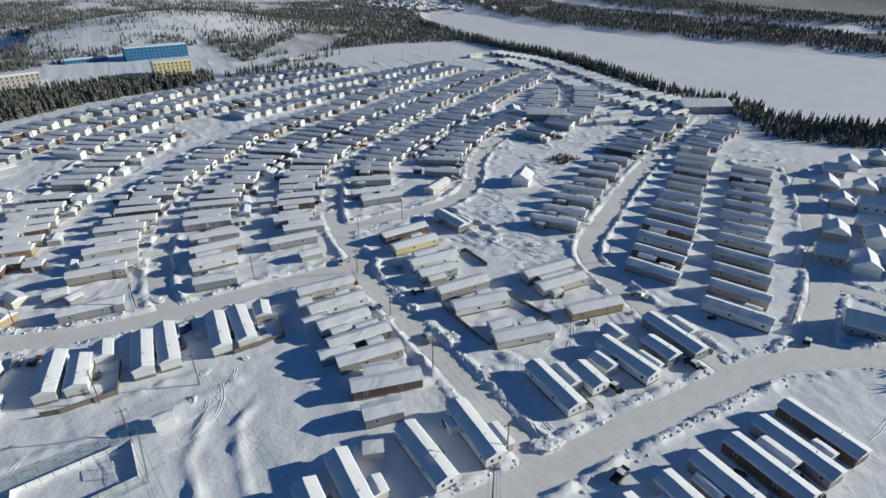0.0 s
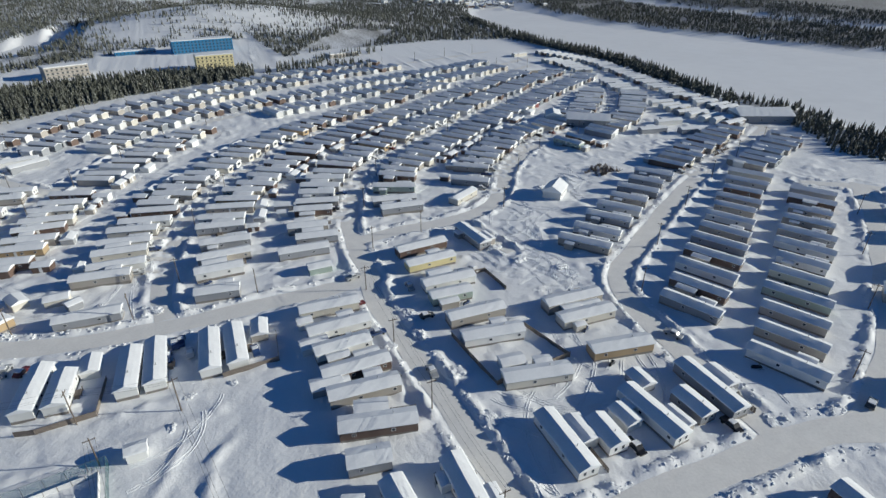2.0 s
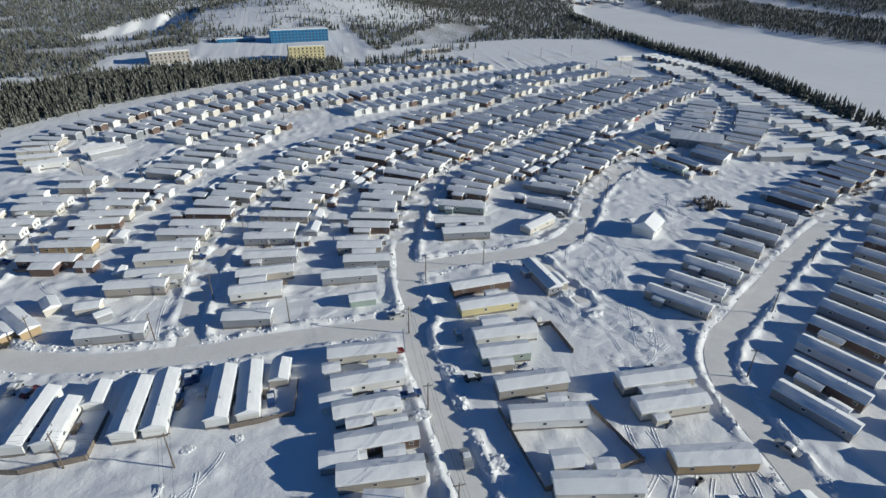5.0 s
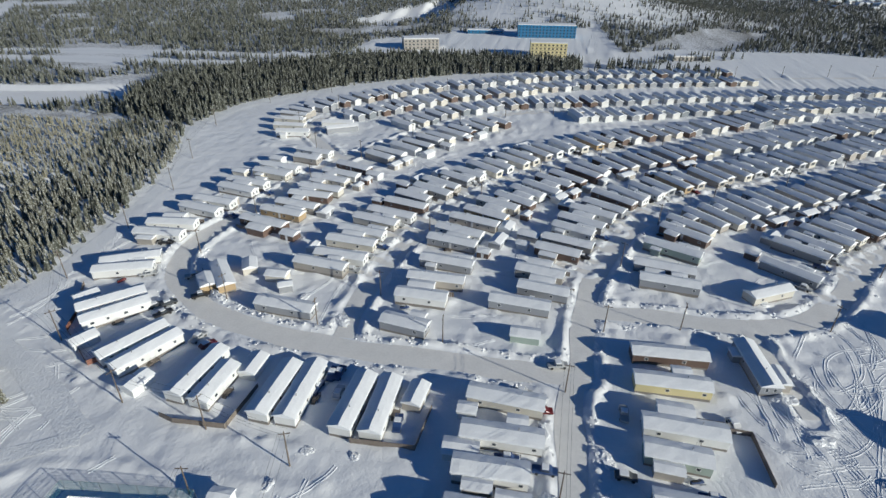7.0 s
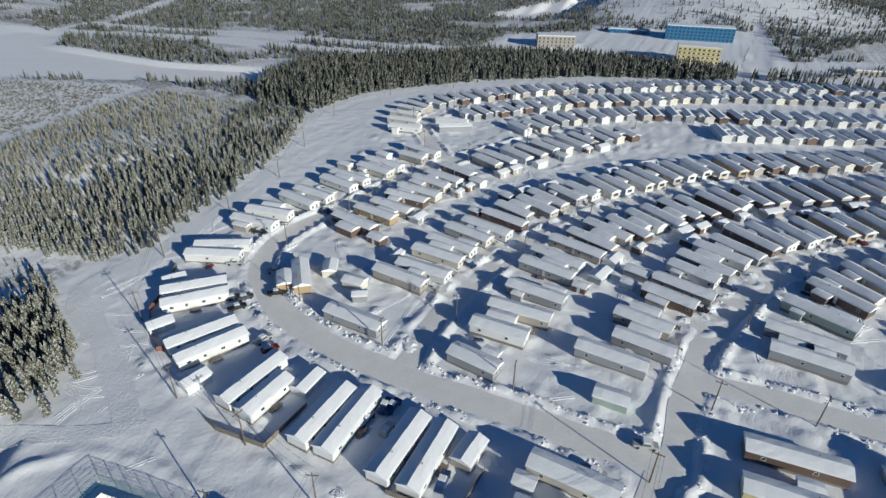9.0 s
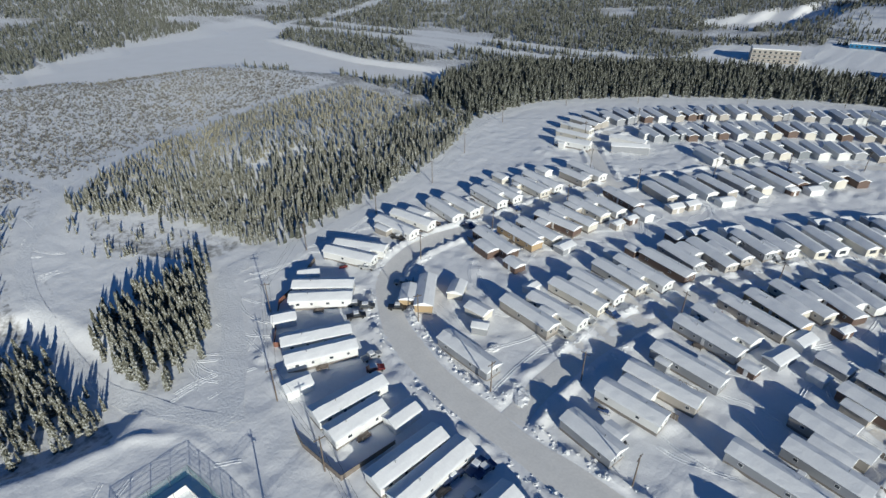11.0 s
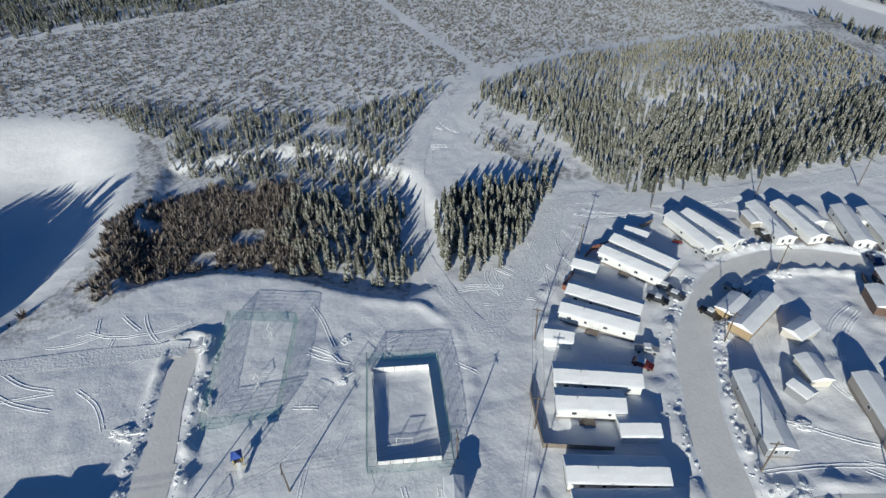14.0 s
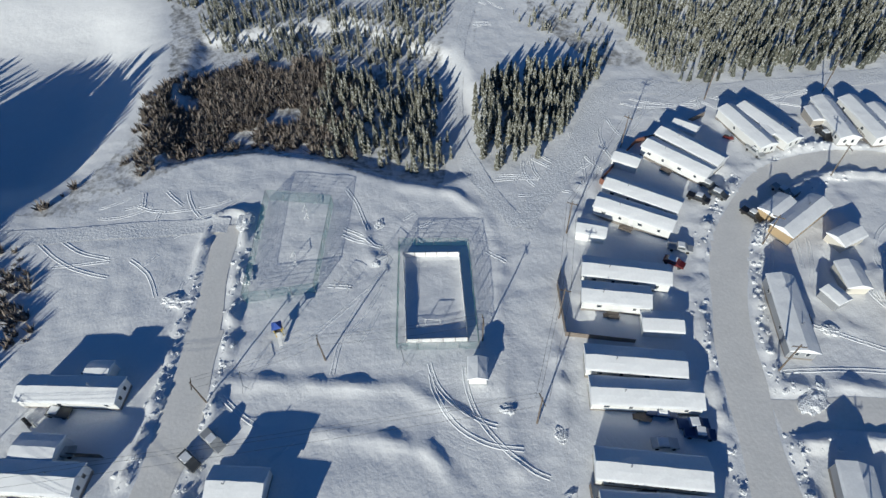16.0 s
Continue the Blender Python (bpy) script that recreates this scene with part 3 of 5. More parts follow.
        box("deck_snow", a * 0.2 + 0.1, a * 0.2 + 4.3, b + 0.1, b + 2.85, 0.5, 0.78, ROOF_SNOW, root, "snow lying on the deck", 0.08)
        bm = bmesh.new()
        add_rod(bm, (-a * 0.7, b + 0.6, 0.9), (-a * 0.7 + 1.5, b + 0.6, 0.9), 0.38, None, 10)
        part("oil_tank", bm, SKIRT, root, "dark heating-oil tank")
    return root


def home(x, y, length, turn, colour="white", style=0, check=False):
    c, s = math.cos(radians(turn)), math.sin(radians(turn))
    if check:
        if math.hypot(x - 38, y - 367) < 21 or math.hypot(x - 0, y - 305) < 9:
            return None
        for k in (-0.5, 0.0, 0.5):
            px, py = x + c * length * k, y + s * length * k
            if street_gap(px, py) < (1.6 if length > 8 else 2.6):
                return None
            for qx, qy, ql, qt in PLACED:
                dx, dy = px - qx, py - qy
                u = dx * math.cos(radians(qt)) + dy * math.sin(radians(qt))
                v = -dx * math.sin(radians(qt)) + dy * math.cos(radians(qt))
                if abs(u) < ql / 2 + 1.5 and abs(v) < (5.9 if length > 8 else 4.9):
                    return None
    PLACED.append((x, y, length, turn))
    if x > 245 or y > 345:
        FAR_HOMES.append((x, y, length, turn))
        return True
    if check and length > 8 and (x > 205 or y > 285):
        style = 8 if style == 1 else 9
        if colour in ("tan", "red") and rnd.random() < 0.5:
            colour = "grey"
    key = (round(length), colour, style)
    z = ground_z(x, y) if not check or style > 7 else 0.0
    m = pose(x, y, max(z, -0.1), 0, 0, turn)
    if key in TEMPLATES:
        return copy_thing(TEMPLATES[key], m)
    TEMPLATES[key] = build_home(length, colour, style)
    TEMPLATES[key].matrix_basis = m
    return TEMPLATES[key]


# single homes and sheds along the south edge: x, y, length, turn, siding
OUTER = [
    (5.7, 139.5, 17.3, 268, "white"), (12.1, 139.8, 17.3, 270, "white"), (18.9, 144.9, 7.4, 264, "beige"),
    (-13.4, 139.6, 17.3, 268, "white"), (-7.4, 140.6, 18.6, 270, "white"), (-34.2, 140.8, 17.3, 264, "white"),
    (-28.0, 138.0, 13, 266, "white"), (-22.6, 146.2, 7.2, 269, "white"), (-57.5, 147.7, 17.3, 243, "white"),
    (-51.5, 145.1, 17.3, 246, "white"), (-46.7, 135.2, 6.2, 258, "white"), (-75.3, 162.2, 17.3, 226, "white"),
    (-71.1, 158.4, 17.3, 229, "white"), (-84.8, 163.2, 6.4, 237, "white"), (-71.1, 146.3, 6.2, 243, "white"),
]
WEST = [
    (-86.0, 184.1, 17.3, 29, "white"), (-84.1, 178.3, 17.3, 22, "white"), (-88.3, 209.1, 17.3, 9, "white"),
    (-88.3, 201.4, 17.3, 4, "white"), (-84.1, 229.7, 17.3, -7, "white"), (-85.8, 222.8, 17.3, -10, "white"),
    (-81.1, 250.4, 18.6, -9, "white"), (-81.6, 243.0, 17.3, -11, "white"), (-75.6, 269.9, 18.6, -9, "white"),
    (-76.2, 262.6, 17.3, -11, "cream"), (-68.8, 292.8, 18.6, -12, "white"), (-68.6, 283.4, 13, -10, "beige"),
    (-91, 262, 6.4, -10, "cream"), (-82, 280, 6.4, -10, "white"),
    (-92, 318, 17.3, 10, "white"), (-99, 329, 17.3, 4, "cream"), (-104, 340, 17.3, 0, "cream"), (-106, 351, 17.3, -8, "white"),
]
MIDDLE_WEST = [
    (39.4, 147.6, 17.3, -3, "cream"), (39.6, 136.8, 17.3, 1, "white"), (31.6, 132.1, 7.1, 3, "white"), (38.3, 127.5, 15, 2, "white"),
    (39.4, 118.0, 17.3, 0, "brown"), (31.0, 114.9, 7.4, -2, "grey"), (39.1, 109.5, 17.3, -4, "beige"), (38.8, 97.6, 17.3, -13, "brown"),
    (34.0, 88.9, 9, -10, "grey"), (49.4, 73.4, 17.3, -91, "white"), (36.9, 73.2, 17.3, -86, "white"), (20.5, 73.5, 17.3, -89, "cream"), (12.4, 73.6, 9, -89, "white"),
    (31.2, 143, 4, 0, "white"), (28, 80, 4, -20, "cream"),
]
MIDDLE_EAST = [
    (78.7, 172.1, 18.6, 4, "brown"), (77.7, 161.0, 17.3, 2, "yellow"), (78.2, 147.0, 17.3, -1, "white"), (75.5, 139.4, 13, -3, "green"),
    (99.6, 172.5, 17.3, -83, "grey"), (77.9, 126.8, 17.3, -2, "beige"), (77.9, 116.3, 17.3, -9, "white"), (76.8, 104.0, 6.4, -8, "white"),
    (107.8, 121.2, 18.6, -3, "beige"), (107.0, 113.2, 17.3, -3, "cream"), (106.5, 97.5, 17.3, -10, "tan"), (80, 97, 17.3, -12, "cream"),
    (74.0, 76.4, 17.3, -91, "white"), (83.8, 74.7, 9, -92, "white"), (97.3, 75.3, 17.3, -86, "white"), (91.0, 77.2, 5.6, -86, "white"),
    (107.8, 73.5, 9, -88, "grey"), (116.0, 76.3, 18.6, -91, "grey"), (102.6, 85.3, 5.9, -90, "grey"),
]
SOUTH_EAST = [
    (116.6, 36.5, 17.3, -91, "brown"), (106.3, 36.0, 17.3, -91, "grey"), (96.2, 35.6, 17.3, -90, "brown"), (86.0, 36.0, 17.3, -90, "grey"),
    (75.9, 36.0, 17.3, -89, "grey"), (65, 36.0, 17.3, -89, "white"), (-1.7, 37.4, 18.6, 92, "white"), (13.8, 38.5, 17.3, 91, "white"), (31, 37, 17.3, 90, "white"), (46, 36, 17.3, 90, "white"),
]
BLOCK_ENDS = [
    (-25.8, 170.7, 17.3, -3, "grey"), (-24.5, 193.4, 17.3, -6, "beige"), (-51.9, 181.1, 15, 131, "tan"), (-47, 189, 5.6, 120, "cream"), (-36, 186, 5.6, 2, "cream"), (-31, 181, 4, 30, "grey"),
    (9.5, 169.9, 13, -8, "grey"), (11.0, 183.3, 15, 0, "white"), (13.2, 193.8, 17.3, 0, "beige"), (14.5, 204.5, 17.3, -6, "grey"), (39.5, 186.3, 17.3, -4, "grey"), (42.1, 172.8, 7.6, 0, "green"),
    (44.6, 204.5, 15, -10, "beige"), (84.0, 216.5, 18.6, -10, "grey"), (88.5, 229.5, 18.6, -24, "green"), (113, 208.5, 15, 30, "cream"), (84, 207, 17.3, -6, "grey"), (46, 195, 15, -8, "grey"),
]
for group in (OUTER, WEST, MIDDLE_WEST, MIDDLE_EAST, SOUTH_EAST, BLOCK_ENDS):
    for i, (x, y, l, a, c) in enumerate(group):
        home(x, y, l, a, c, 0 if l < 12 else 4 if group is OUTER else (0, 1, 6, 3, 5)[i % 5])

MIX = ["white"] * 6 + ["cream"] * 3 + ["beige"] * 5 + ["grey"] * 6 + ["brown"] * 4 + ["green", "red", "tan"]
CAR_SPOTS, SHED_SPOTS, DRIVES = [], [], []


def line_row(first, last, count, turn0, turn1, colours):
    for i in range(count):
        k = i / (count - 1)
        home(first[0] + (last[0] - first[0]) * k, first[1] + (last[1] - first[1]) * k, rnd.choice((15, 17.3, 17.3, 18.6)), turn0 + (turn1 - turn0) * k, rnd.choice(colours), rnd.choice((0, 1, 3, 5)))


line_row((134.1, 150.0), (208.6, 195.9), 8, -53, -54, ["grey", "white", "green", "beige"])
line_row((138.7, 104.3), (249.1, 175.7), 12, -68, -58, MIX)
line_row((141.0, 74.5), (255.6, 148.9), 12, -68, -60, MIX)


def street_row(street, side, s0, s1, step, back=15.6, skew=0.0, colours=MIX, length=17.3):
    """Homes end-on to a street; side +1: to the left of its run. s0, s1: metres along it."""
    base = [Vector(p) for p in CURVES[street][0]]
    along = [0.0]
    for p, q in zip(base, base[1:]):
        along.append(along[-1] + (q - p).length)
    pts = []
    for i, p in enumerate(base):
        if s0 <= along[i] <= s1:
            way = (base[min(i + 2, len(base) - 1)] - base[max(i - 2, 0)]).normalized()
            pts.append((p + Vector((-way.y, way.x)) * side * back, Vector((-way.y, way.x)) * side))
    run, nxt = 0.0, 0.0
    for (p, n0), (q, n1) in zip(pts, pts[1:]):
        way = q - p
        d = way.length
        while d > 0.01 and run + d >= nxt:
            k = (nxt - run) / d
            n = n0.lerp(n1, k).normalized()
            spot = p + way * k + n * rnd.uniform(-1.6, 1.6)
            c = p + way * k - n * back
            turn = math.degrees(math.atan2(-n.y, -n.x)) + skew + rnd.uniform(-2.5, 2.5)
            l = rnd.choice((length, length, length, length - 2.3, length + 1.3))
            ob = home(spot.x, spot.y, l, turn, rnd.choice(colours), rnd.choice((0, 1, 3, 5, 6)), True)
            if ob:
                CAR_SPOTS.append((c + n * rnd.uniform(6, 10) + Vector((-n.y, n.x)) * 4.5, turn))
                lat = Vector((-n.y, n.x)) * 4.5
                DRIVES.append((c + n * 2.5 + lat, c + n * 13.0 + lat))
                SHED_SPOTS.append((c + n * (back + rnd.uniform(11.0, 13.0)) + Vector((-n.y, n.x)) * rnd.uniform(-3, 3), turn))
            nxt += step * (0.86 if (round(nxt / step) % 2) else 1.1)
        run += d


street_row("collector", -1, 172, 660, 8.9, skew=3)
street_row("collector", 1, 300, 660, 9.2)
street_row("north_street", 1, 62, 420, 9.4)
street_row("north_street", -1, 42, 420, 9.2)
street_row("middle_street", 1, 34, 440, 9.0, skew=4)
street_row("middle_street", -1, 46, 440, 9.2, skew=4)
street_row("inner_street", 1, 45, 400, 9.2, skew=3)
street_row("inner_street", -1, 45, 400, 9.0)
street_row("loop_street", 1, 70, 330, 9.2)
street_row("loop_street", -1, 165, 330, 9.4)
street_row("riverside_street", 1, 10, 330, 8.8)
street_row("riverside_street", -1, 10, 330, 8.8)
street_row("crescent", 1, 190, 300, 9.6)
street_row("crescent", -1, 215, 290, 9.6)
for k in range(14):
    home(262 + 22 * (k % 2), 235 + 10.0 * k, 17.3, -8 + rnd.uniform(-4, 4), rnd.choice(MIX), 0, True)
for k in range(12):
    home(295 + 4 * (k % 2), 330 + 10.5 * k, 17.3, -8 + rnd.uniform(-4, 4), rnd.choice(MIX), 0, True)


def mixed_siding():
    """Siding whose colour differs from home to home."""
    m = material("mixed_siding", (0.4, 0.4, 0.4), 0.6, 0.06, 0.5, 5, 0)
    nt = m.node_tree
    where, ramp = nt.nodes.new("ShaderNodeNewGeometry"), nt.nodes.new("ShaderNodeValToRGB")
    ramp.color_ramp.interpolation = "CONSTANT"
    tones = ((0.0, (0.66, 0.66, 0.64)), (0.24, (0.30, 0.31, 0.33)), (0.46, (0.40, 0.37, 0.33)), (0.62, (0.13, 0.088, 0.07)), (0.78, (0.60, 0.57, 0.50)), (0.9, (0.2, 0.22, 0.24)))
    for k, (at, c) in enumerate(tones):
        e = ramp.color_ramp.elements[k] if k < 2 else ramp.color_ramp.elements.new(at)
        e.position, e.color = at, (*c, 1)
    nt.links.new(where.outputs["Random Per Island"], ramp.inputs["Fac"])
    nt.links.new(ramp.outputs["Color"], nt.nodes["Principled BSDF"].inputs["Base Color"])
    return m


def joined_homes(name, label, category, spots, half, ridge):
    """Homes too far off to pick apart singly: walls in one mesh, roof snow in another."""
    for word, mat, over, prof in (("walls", MIXED, 0.0, ((-half, -0.3), (half, -0.3), (half, 3.0), (0, ridge), (-half, 3.0))), ("roofs", ROOF_SNOW, 0.3, ((-half - 0.3, 2.95), (0, ridge + 0.03), (half + 0.3, 2.95), (half + 0.2, 3.3), (0, ridge + 0.35), (-half - 0.2, 3.3)))):
        verts, faces, n = [], [], len(prof)
        for x, y, l, turn in spots:
            c, s = math.cos(radians(turn)), math.sin(radians(turn))
            z, k = max(ground_z(x, y), -0.2), len(verts)
            for u in (-l / 2 - over, l / 2 + over):
                verts += [(x + c * u - s * v, y + s * u + c * v, z + h) for v, h in prof]
            faces += [(k + i, k + (i + 1) % n, k + n + (i + 1) % n, k + n + i) for i in range(n)]
            faces += [tuple(range(k, k + n))[::-1], tuple(range(k + n, k + 2 * n))]
        tagged(link_mesh(name + "_" + word, verts, faces, mat), label, category, kind="stuff")


MIXED = mixed_siding()
extras = []
for x, y, l, turn in FAR_HOMES:
    c, s = math.cos(radians(turn)), math.sin(radians(turn))
    if rnd.random() < 0.6:
        u, v = rnd.uniform(-5, 5), rnd.choice((-1, 1)) * 3.6
        extras.append((x + c * u - s * v, y + s * u + c * v, rnd.uniform(3, 6), turn))
joined_homes("distant_mobile_home", "distant rows of snow-roofed mobile homes", "mobile homes", FAR_HOMES, 2.45, 3.8)
joined_homes("distant_shed", "small snow-capped sheds among distant homes", "sheds", extras, 1.4, 3.2)
joined_homes("distant_town", "far town of small snow-roofed houses", "town", [(rnd.gauss(610, 70), rnd.gauss(1235, 60), 11, rnd.uniform(0, 180)) for k in range(170)], 3.2, 4.4)


# ---- driveways cleared through the banks ----
def clear_driveways():
    """Lowers the ground along each driveway, throws up a ridge on both sides, lays packed snow."""
    global GRID
    for a, b in DRIVES:
        i0, i1 = np.searchsorted(gx, min(a.x, b.x) - 5), np.searchsorted(gx, max(a.x, b.x) + 5)
        j0, j1 = np.searchsorted(gy, min(a.y, b.y) - 5), np.searchsorted(gy, max(a.y, b.y) + 5)
        if i1 <= i0 or j1 <= j0:
            continue
        X, Y = np.meshgrid(gx[i0:i1], gy[j0:j1])
        d = reach(X.ravel(), Y.ravel(), [(a.x, a.y), (b.x, b.y)]).reshape(X.shape)
        cut = np.exp(-((d / 1.9) ** 4))
        ridge = 0.55 * np.exp(-(((d - 2.4) / 0.7) ** 2)) * np.clip(0.5 + 1.2 * lumps(X, Y, 2.5, 9), 0, 1.5)
        GRID[j0:j1, i0:i1] = GRID[j0:j1, i0:i1] * (1 - 0.95 * cut) + ridge * (GRID[j0:j1, i0:i1] < 1.2)
    gv[:, 2] = GRID.ravel()
    ground.data.vertices.foreach_set("co", gv.astype(np.float32).ravel())
    ground.data.update()
    for a, b in DRIVES:
        if a.x < 245 and a.y < 340:
            strip("driveway", [a.lerp(b, k / 6) for k in range(7)], 1.5, PACKED, -0.05, "cleared driveway of packed snow beside a mobile home", "driveway", True)


clear_driveways()


# ---- two-storey houses in the east ----
def build_house(colour, width, depth):
    root = thing("house", COLOUR_WORDS[colour] + " gabled house under deep roof snow", "house", "houses east of the park")
    bm = gable_body(width, depth, -0.3, 3.3, 3.3 + depth * 0.32)
    part("wall", bm, SIDINGS[colour], root)
    part("snow_roof", snow_roof(width, depth, 3.3, 3.3 + depth * 0.32, 0.4, 9, 0.45), ROOF_SNOW, root, "uneven roof cover of clean snow")
    for z in (1.7,):
        for k in (-0.3, 0.05, 0.33):
            window_part(root, k * width, depth / 2, z, 1.1, 1.0, 1)
            window_part(root, k * width, -depth / 2, z, 1.1, 1.0, -1)
        window_part(root, width / 2, depth * 0.2, z, 1.0, 1.0, 2)
        window_part(root, width / 2, -depth * 0.2, z, 1.0, 1.0, 2)
    box("door", -width * 0.16, -width * 0.16 + 0.9, depth / 2, depth / 2 + 0.05, 0.0, 2.05, TRIM, root)
    return root


HOUSES = [build_house("white", 11, 8), build_house("grey", 10, 8.5), build_house("beige", 9, 8)]
HOUSE_SPOTS = [(153, 197, 40), (167, 53, -60), (202, 82, -58), (205, 72, 32), (215, 67, 32), (222, 91, 32), (229, 80, 32), (240, 87, -58), (254, 106, 32), (262, 97, -58), (270, 121, 32), (280, 110, 32), (246, 72, 32), (272, 88, 32), (292, 130, -58), (309, 132, 32), (292, 104, -58), (318, 105, 32), (303, 92, 32), (258, 80, -58), (218, 50, -58), (234, 60, 32), (330, 128, 32)]
for i, (x, y, a) in enumerate(HOUSE_SPOTS):
    if i < 3:
        HOUSES[i].matrix_basis = pose(x, y, 0, 0, 0, a)
    else:
        copy_thing(HOUSES[i % 3], pose(x, y, 0, 0, 0, a))


# ---- large buildings beyond the park ----
def apartment(name, label, x, y, turn, length, depth, floors, wall, frame_label=""):
    root = thing(name, label, "apartment building", "", x, y, ground_z(x, y), turn)
    h = floors * 3.0 + 0.6
    box("wall", -length / 2, length / 2, -depth / 2, depth / 2, -2, h, wall, root)
    box("parapet", -length / 2 - 0.2, length / 2 + 0.2, -depth / 2 - 0.2, depth / 2 + 0.2, h, h + 0.5, TRIM, root)
    box("roof_snow", -length / 2 + 0.1, length / 2 - 0.1, -depth / 2 + 0.1, depth / 2 - 0.1, h + 0.5, h + 0.8, ROOF_SNOW, root, "flat roof covered in snow", 0.1)
    n = int(length / 3.6)
    for f in range(floors):
        for i in range(n):
            box("window", -length / 2 + (i + 0.5) * length / n - 0.8, -length / 2 + (i + 0.5) * length / n + 0.8, -depth / 2 - 0.04, -depth / 2 + 0.02, 1.0 + 3 * f, 2.4 + 3 * f, GLASS, root)
        window_part(root, length / 2, 0, 1.7 + 3 * f, 1.7, 1.5, 2)
        box("floor_band", -length / 2 - 0.05, length / 2 + 0.05, -depth / 2 - 0.12, -depth / 2 + 0.01, 3.0 * f + 0.1, 3.0 * f + 0.35, WOOD, root)
    return root


apartment("apartment_building", "half-built four-storey block wrapped in bright blue sheeting", 28, 706, 8, 63, 17, 4, BLUEWRAP)
apartment("apartment_building", "yellow-beige four-storey block with a snowy flat roof", 34, 590, 6, 33, 15, 4, SIDINGS["yellow"])
apartment("apartment_building", "brown timber-clad four-storey block with balconies", -90, 602, 22, 34, 17, 3, SIDINGS["beige"])
apartment("site_shed", "low row of sheds wrapped in blue sheeting", -40, 712, 10, 40, 9, 1, BLUEWRAP)
apartment("low_store", "long low beige store beside a snowfield", 162, 612, 14, 34, 12, 1, SIDINGS["beige"])


def hall(x, y, turn, length, width, wall, label):
    root = thing("hall", label, "hall", "", x, y, 0, turn)
    part("wall", gable_body(length, width, -0.3, 5.0, 5.0 + width * 0.2), wall, root)
    part("snow_roof", snow_roof(length, width, 5.0, 5.0 + width * 0.2, 0.4, 4, 0.4), ROOF_SNOW, root)
    box("door", length / 2, length / 2 + 0.08, -1.8, 1.8, 0, 3.6, SKIRT, root, "grey roll-up door")
    for k in (-0.35, -0.1, 0.15, 0.38):
        window_part(root, k * length, -width / 2, 2.4, 1.4, 1.1, -1)
    return root


hall(236, 284, -35, 26, 13, SIDINGS["grey"], "large grey metal hall with a snow-covered gable roof")
hall(222, 302, 60, 13, 9, SIDINGS["white"], "white gabled garage with a wide snowy roof")
hall(345, 248, -25, 34, 17, SIDINGS["grey"], "broad snow-covered hall beside the river trees")


# ---- trees ----
def spruce_arrays(tiers, sides, seed):
    """A spruce of unit height: a stack of drooping, uneven skirts of boughs."""
    r = np.random.default_rng(seed)
    verts, faces = [], []
    for t in range(tiers):
        lo = 0.06 + 0.80 * t / tiers
        hi = min(1.0, lo + 1.75 / tiers)
        rad = 0.118 * (1 - lo) ** 0.8 + 0.02
        base = len(verts)
        for s in range(sides):
            a = 2 * math.pi * (s + r.uniform(-0.3, 0.3)) / sides + t
            k = rad * (r.uniform(0.9, 1.25) if s % 2 else r.uniform(0.45, 0.7))
            verts.append((k * math.cos(a), k * math.sin(a), lo + r.uniform(-0.03, 0.02)))
        verts.append((r.uniform(-0.01, 0.01), r.uniform(-0.01, 0.01), hi))
        for s in range(sides):
            faces.append((base + s, base + (s + 1) % sides, base + sides))
    return np.array(verts), np.array(faces)


def scatter_trees(name, spots, heights, kinds, mat, label, category, wide=1.0):
    """One mesh of many trees, each turned, sized and leaning its own way."""
    if not len(spots):
        return None
    vs, fs, off = [], [], 0
    pick = RNG.integers(0, len(kinds), len(spots))
    zs = ground_at(spots[:, 0], spots[:, 1])
    for k, (tv, tf) in enumerate(kinds):
        sel = np.where(pick == k)[0]
        n = len(sel)
        if not n:
            continue
        a = RNG.uniform(0, 6.28, n)
        h = heights[sel]
        w = h * RNG.uniform(0.75, 1.25, n) * wide
        x = tv[None, :, 0] * w[:, None]
        y = tv[None, :, 1] * w[:, None]
        z = tv[None, :, 2] * h[:, None]
        lean = RNG.normal(0, 0.03, (n, 2))
        X = x * np.cos(a)[:, None] - y * np.sin(a)[:, None] + spots[sel, 0][:, None] + z * lean[:, :1]
        Y = x * np.sin(a)[:, None] + y * np.cos(a)[:, None] + spots[sel, 1][:, None] + z * lean[:, 1:]
        Z = z + zs[sel][:, None] - 0.2
        vs.append(np.stack([X, Y, Z], 2).reshape(-1, 3))
        fs.append((tf[None] + (np.arange(n) * len(tv))[:, None, None]).reshape(-1, 3) + off)
        off += n * len(tv)
    ob = fast_mesh(name, np.vstack(vs), np.vstack(fs), mat)
    return tagged(ob, label, category, kind="stuff")


def spread(poly, per_area, keep=None, soft=0.0):
    p = np.array(poly)
    lo, hi = p.min(0), p.max(0)
    n = int((hi[0] - lo[0]) * (hi[1] - lo[1]) / per_area)
    s = RNG.uniform(lo, hi, (n, 2))
    ok = inside(s[:, 0], s[:, 1], poly)
    if keep is not None:
        ok &= keep(s[:, 0], s[:, 1])
    if soft:
        ok &= reach(s[:, 0], s[:, 1], poly, True) > RNG.uniform(0, soft, n)
    for name in TRACKS:
        line, w = CURVES[name]
        at = np.where(ok)[0]
        ok[at] = reach(s[at, 0], s[at, 1], line[::3] + [line[-1]]) > w + 0.8
    return s[ok]


NEAR_KINDS = [spruce_arrays(9, 8, k) for k in range(5)]
MID_KINDS = [spruce_arrays(5, 6, k) for k in range(4)]
FAR_KINDS = [spruce_arrays(2, 5, k) for k in range(4)]


